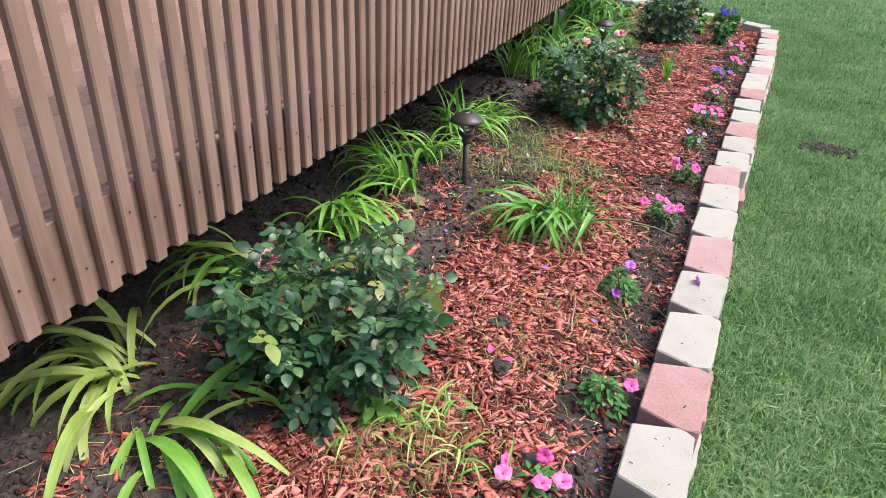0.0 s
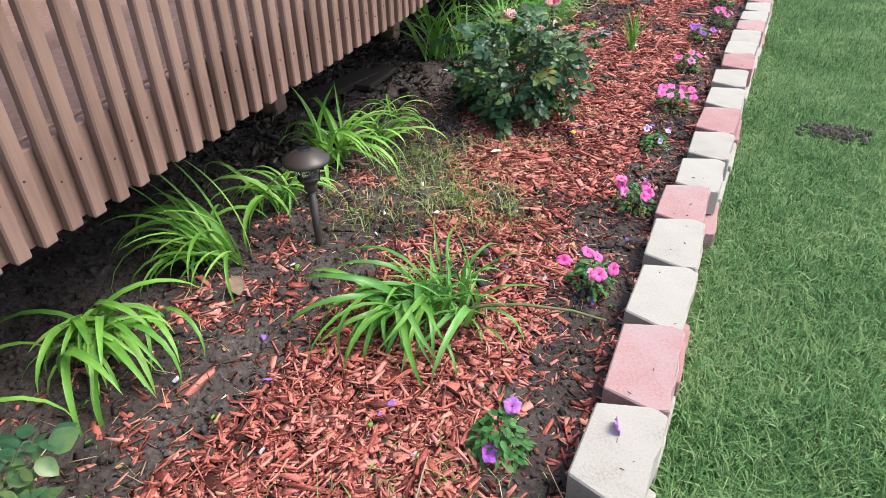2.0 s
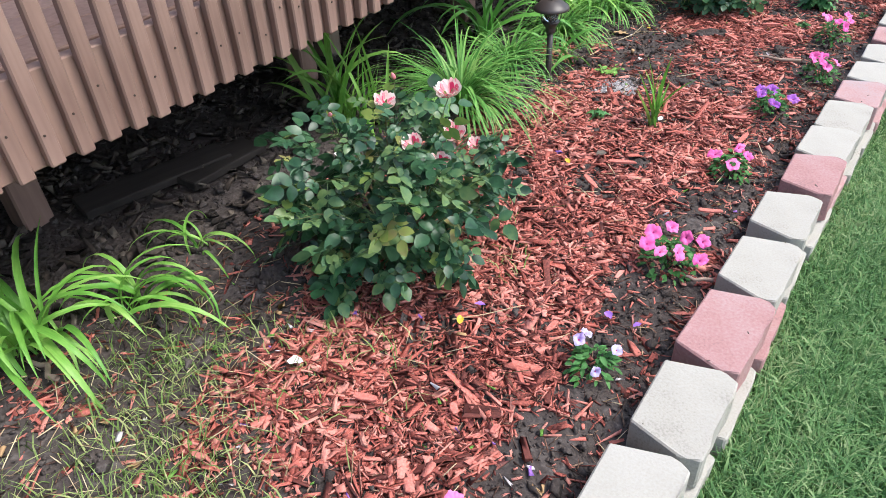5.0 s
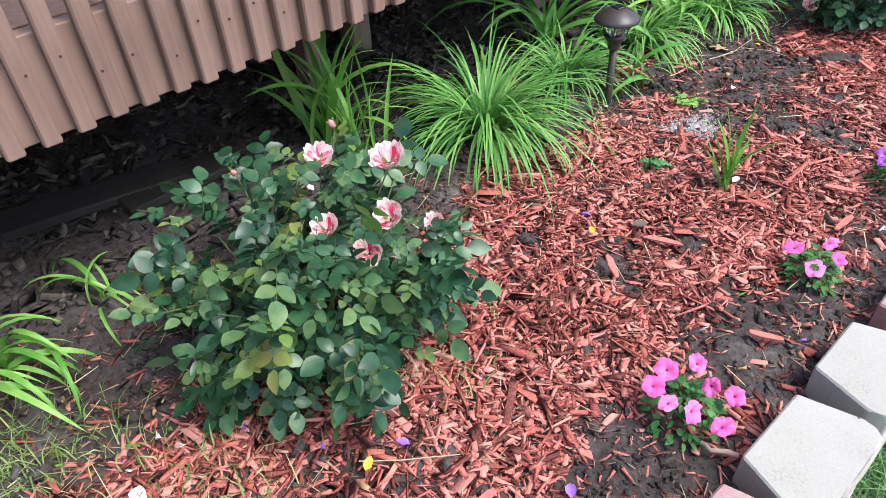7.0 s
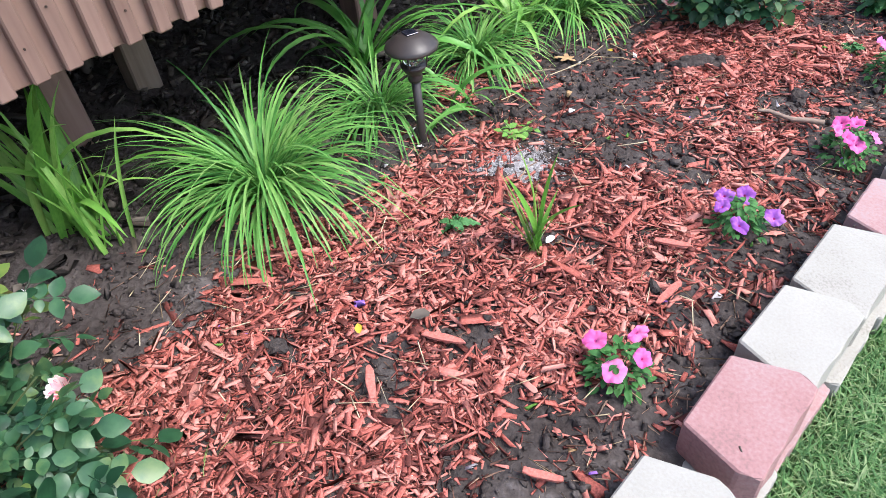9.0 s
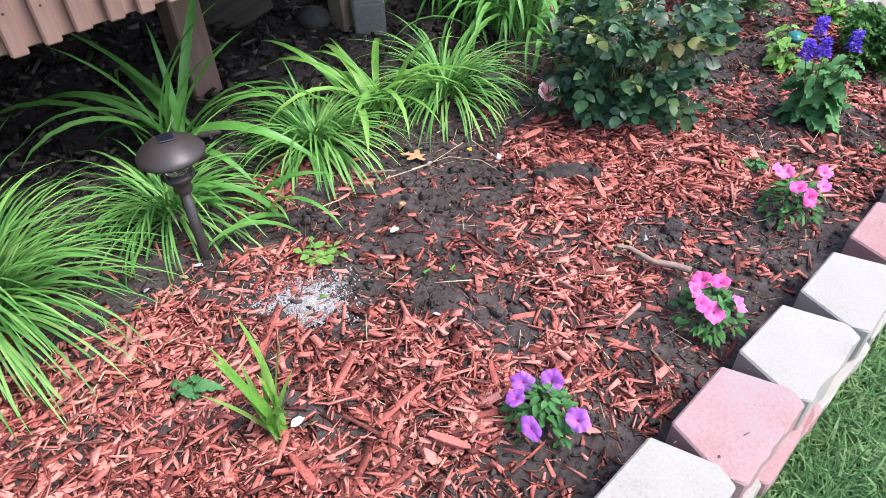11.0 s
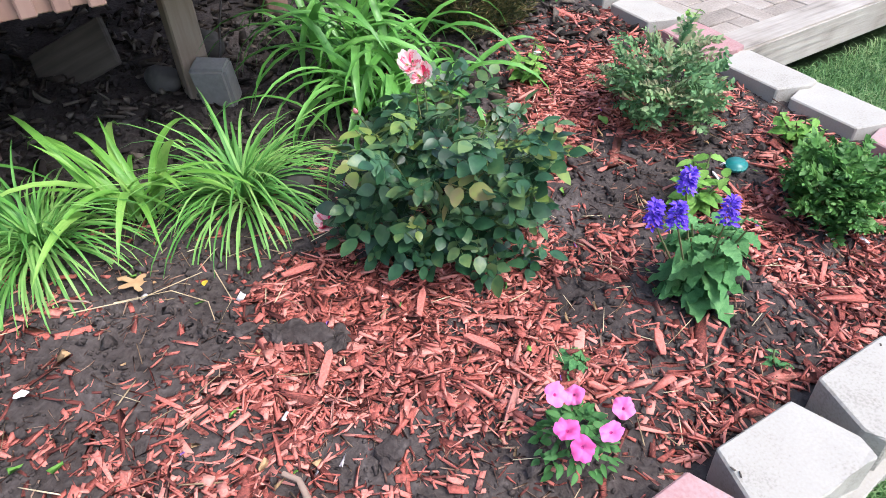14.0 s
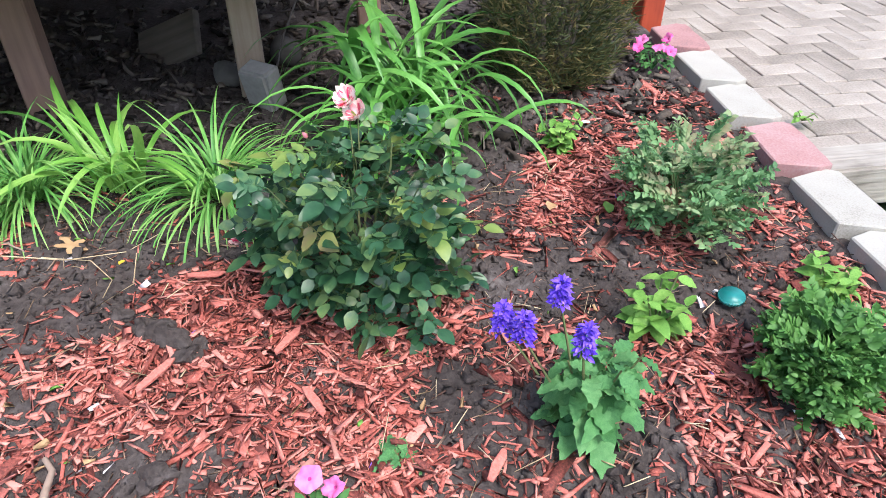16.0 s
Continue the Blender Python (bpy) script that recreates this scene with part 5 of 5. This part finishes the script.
def turf(S, W, height, width, seed, zfun):
    """Curved grass blades: five points each, three triangles."""
    rng = np.random.default_rng(seed)
    n = len(S)
    X, Y = O.x + S * U.x + W * V.x, O.y + S * U.y + W * V.y
    c = np.stack([X, Y, zfun(S, W, X, Y) - 0.004], -1)
    a, lean = rng.uniform(0, 2 * np.pi, n), rng.uniform(0.1, 1.6, n)
    d = np.stack([np.cos(a), np.sin(a), np.zeros(n)], -1)
    side = np.stack([-np.sin(a), np.cos(a), np.zeros(n)], -1) * (width / 2)[:, None]
    up = np.array([0, 0, 1.0])
    mid = c + up * (height * 0.55)[:, None] + d * (height * lean * 0.3)[:, None]
    tip = c + up * (height * (1 - 0.35 * lean))[:, None] + d * (height * lean)[:, None]
    v = np.stack([c - side, c + side, mid - side * 0.8, mid + side * 0.8, tip], 1).reshape(-1, 3)
    b = np.arange(n)[:, None] * 5
    f = np.concatenate([b + [0, 1, 3], b + [0, 3, 2], b + [2, 3, 4]], 0)
    return v, f


def on_lawn(S, W):
    return (W > 0.165) | ((S > 6.76) & (W > -1.04))


N = 190000
S, W = rng.uniform(-1.8, 8.4, N), 0.15 + 0.62 * np.abs(rng.normal(0, 1, N))
near = on_lawn(S, W)
v, f = turf(S[near], W[near], rng.uniform(0.03, 0.075, near.sum()), rng.uniform(0.0021, 0.0038, near.sum()), 12, lawn_height)
fast_mesh("lawn_grass", v, f, M_GRASS, "short thick green lawn grass along the edging", "grass")
N = 120000
S, W = rng.normal(4.5, 3.4, N), -1.04 + np.abs(rng.gamma(2.0, 1.6, N))
far = on_lawn(S, W) & (S > -6) & (S < 13)
v, f = turf(S[far], W[far], rng.uniform(0.04, 0.075, far.sum()), rng.uniform(0.005, 0.009, far.sum()), 13, lawn_height)
fast_mesh("far_lawn_grass", v, f, M_GRASS, "short green lawn grass further out", "grass")

N = 34000
S, W = rng.uniform(6.7, 8.6, N), rng.uniform(-1.04, 0.4, N)
keep = on_lawn(S, W) & (S > 6.78)
S, W = S[keep], W[keep]
v, f = turf(S, W, rng.uniform(0.03, 0.075, len(S)), rng.uniform(0.0028, 0.005, len(S)), 23, lawn_height)
fast_mesh("patio_lawn_grass", v, f, M_GRASS, "green lawn grass beside the patio timber", "grass")

# small dead bits of leaf and petal
for seed, count, material, label in [(41, 150, M_TAN, "tan bits of dead leaf on the bed"), (42, 110, M_WHITEPETAL, "pale shrivelled petals on the bed"), (43, 60, M_VIOLET, "shrivelled violet petals on the bed"), (44, 150, M_MINT, "small green leaf bits on the bed")]:
    rng2 = np.random.default_rng(seed)
    S, W = rng2.uniform(-0.8, 6.4, count), rng2.uniform(-1.15, -0.05, count)
    S = np.where(rng2.random(count) < 0.5, rng2.uniform(-0.5, 2.4, count), S)
    ln = rng2.uniform(0.007, 0.026, count)
    v, f = chips(S, W, ln, ln * rng2.uniform(0.25, 0.6, count), np.full(count, 0.0015), rng2.uniform(0.008, 0.016, count), seed, soil_height, 0.3, 0.12)
    fast_mesh("leaf_bits", v, f, material, label, "debris")

# wispy weeds, bare patch in the lawn, crumbs on the blocks
M_WEED = mat("dry_weed", [(0.1, 0.17, 0.04), (0.2, 0.3, 0.085), (0.4, 0.42, 0.19)], 0.7, 20, 3, 0, island=0.5, through_light=0.2)
cx = np.array([1.05, 0.95, 1.2, 0.8, 0.62, 0.85, 0.5, 1.3, 1.1, 1.55])
cy = np.array([4.1, 4.35, 3.95, 3.9, 2.05, 2.5, 2.05, 4.5, 2.75, 5.0])
k = rng.choice(10, 2600, p=[0.17, 0.16, 0.12, 0.08, 0.12, 0.07, 0.12, 0.06, 0.05, 0.05])
X, Y = cx[k] + rng.normal(0, 0.11, 2600), cy[k] + rng.normal(0, 0.11, 2600)
S, W = (X - O.x) * U.x + (Y - O.y) * U.y, (X - O.x) * V.x + (Y - O.y) * V.y
v, f = turf(S, W, rng.uniform(0.02, 0.075, 2600), rng.uniform(0.0018, 0.0048, 2600), 14, soil_height)
fast_mesh("weeds", v, f, M_WEED, "wispy half-dry weeds growing in the mulch", "weeds")
N = 170
X, Y = 2.85 + rng.normal(0, 0.07, N), 4.98 + rng.normal(0, 0.04, N)
S, W = (X - O.x) * U.x + (Y - O.y) * U.y, (X - O.x) * V.x + (Y - O.y) * V.y
sz = rng.uniform(0.012, 0.04, N)
v, f = chips(S, W, sz, sz * 0.8, sz * 0.6, np.full(N, 0.03), 15, lawn_height, 0.5)
fast_mesh("bare_patch", v, f, M_SOIL, "bare brown soil patch in the lawn", "soil")
N = 60
S, W = rng.uniform(-0.2, 6.2, N), rng.uniform(0.01, 0.13, N)
v, f = chips(S, W, rng.uniform(0.003, 0.013, N), rng.uniform(0.002, 0.005, N), np.full(N, 0.0015), np.full(N, 0.0), 16, lambda S, W, X, Y: -0.058 * (O.x + S * U.x) - 0.006 * (O.y + S * U.y) + 0.0815, 0.05)
fast_mesh("crumbs", v, f, M_OLDWOOD, "dark crumbs and bits of bark on the blocks", "debris")
# leaf litter and rubble under the deck; colours lowered to deepen the shade
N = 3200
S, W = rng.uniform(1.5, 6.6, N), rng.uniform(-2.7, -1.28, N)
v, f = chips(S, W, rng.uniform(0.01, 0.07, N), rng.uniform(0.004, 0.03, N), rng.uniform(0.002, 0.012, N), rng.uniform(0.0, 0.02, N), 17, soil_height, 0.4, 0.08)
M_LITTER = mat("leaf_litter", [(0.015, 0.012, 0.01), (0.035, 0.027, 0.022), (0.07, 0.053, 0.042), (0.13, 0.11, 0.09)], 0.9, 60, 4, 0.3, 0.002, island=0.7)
fast_mesh("leaf_litter", v, f, M_LITTER, "leaf litter and rubble under the deck, colour darkened for shade", "litter")
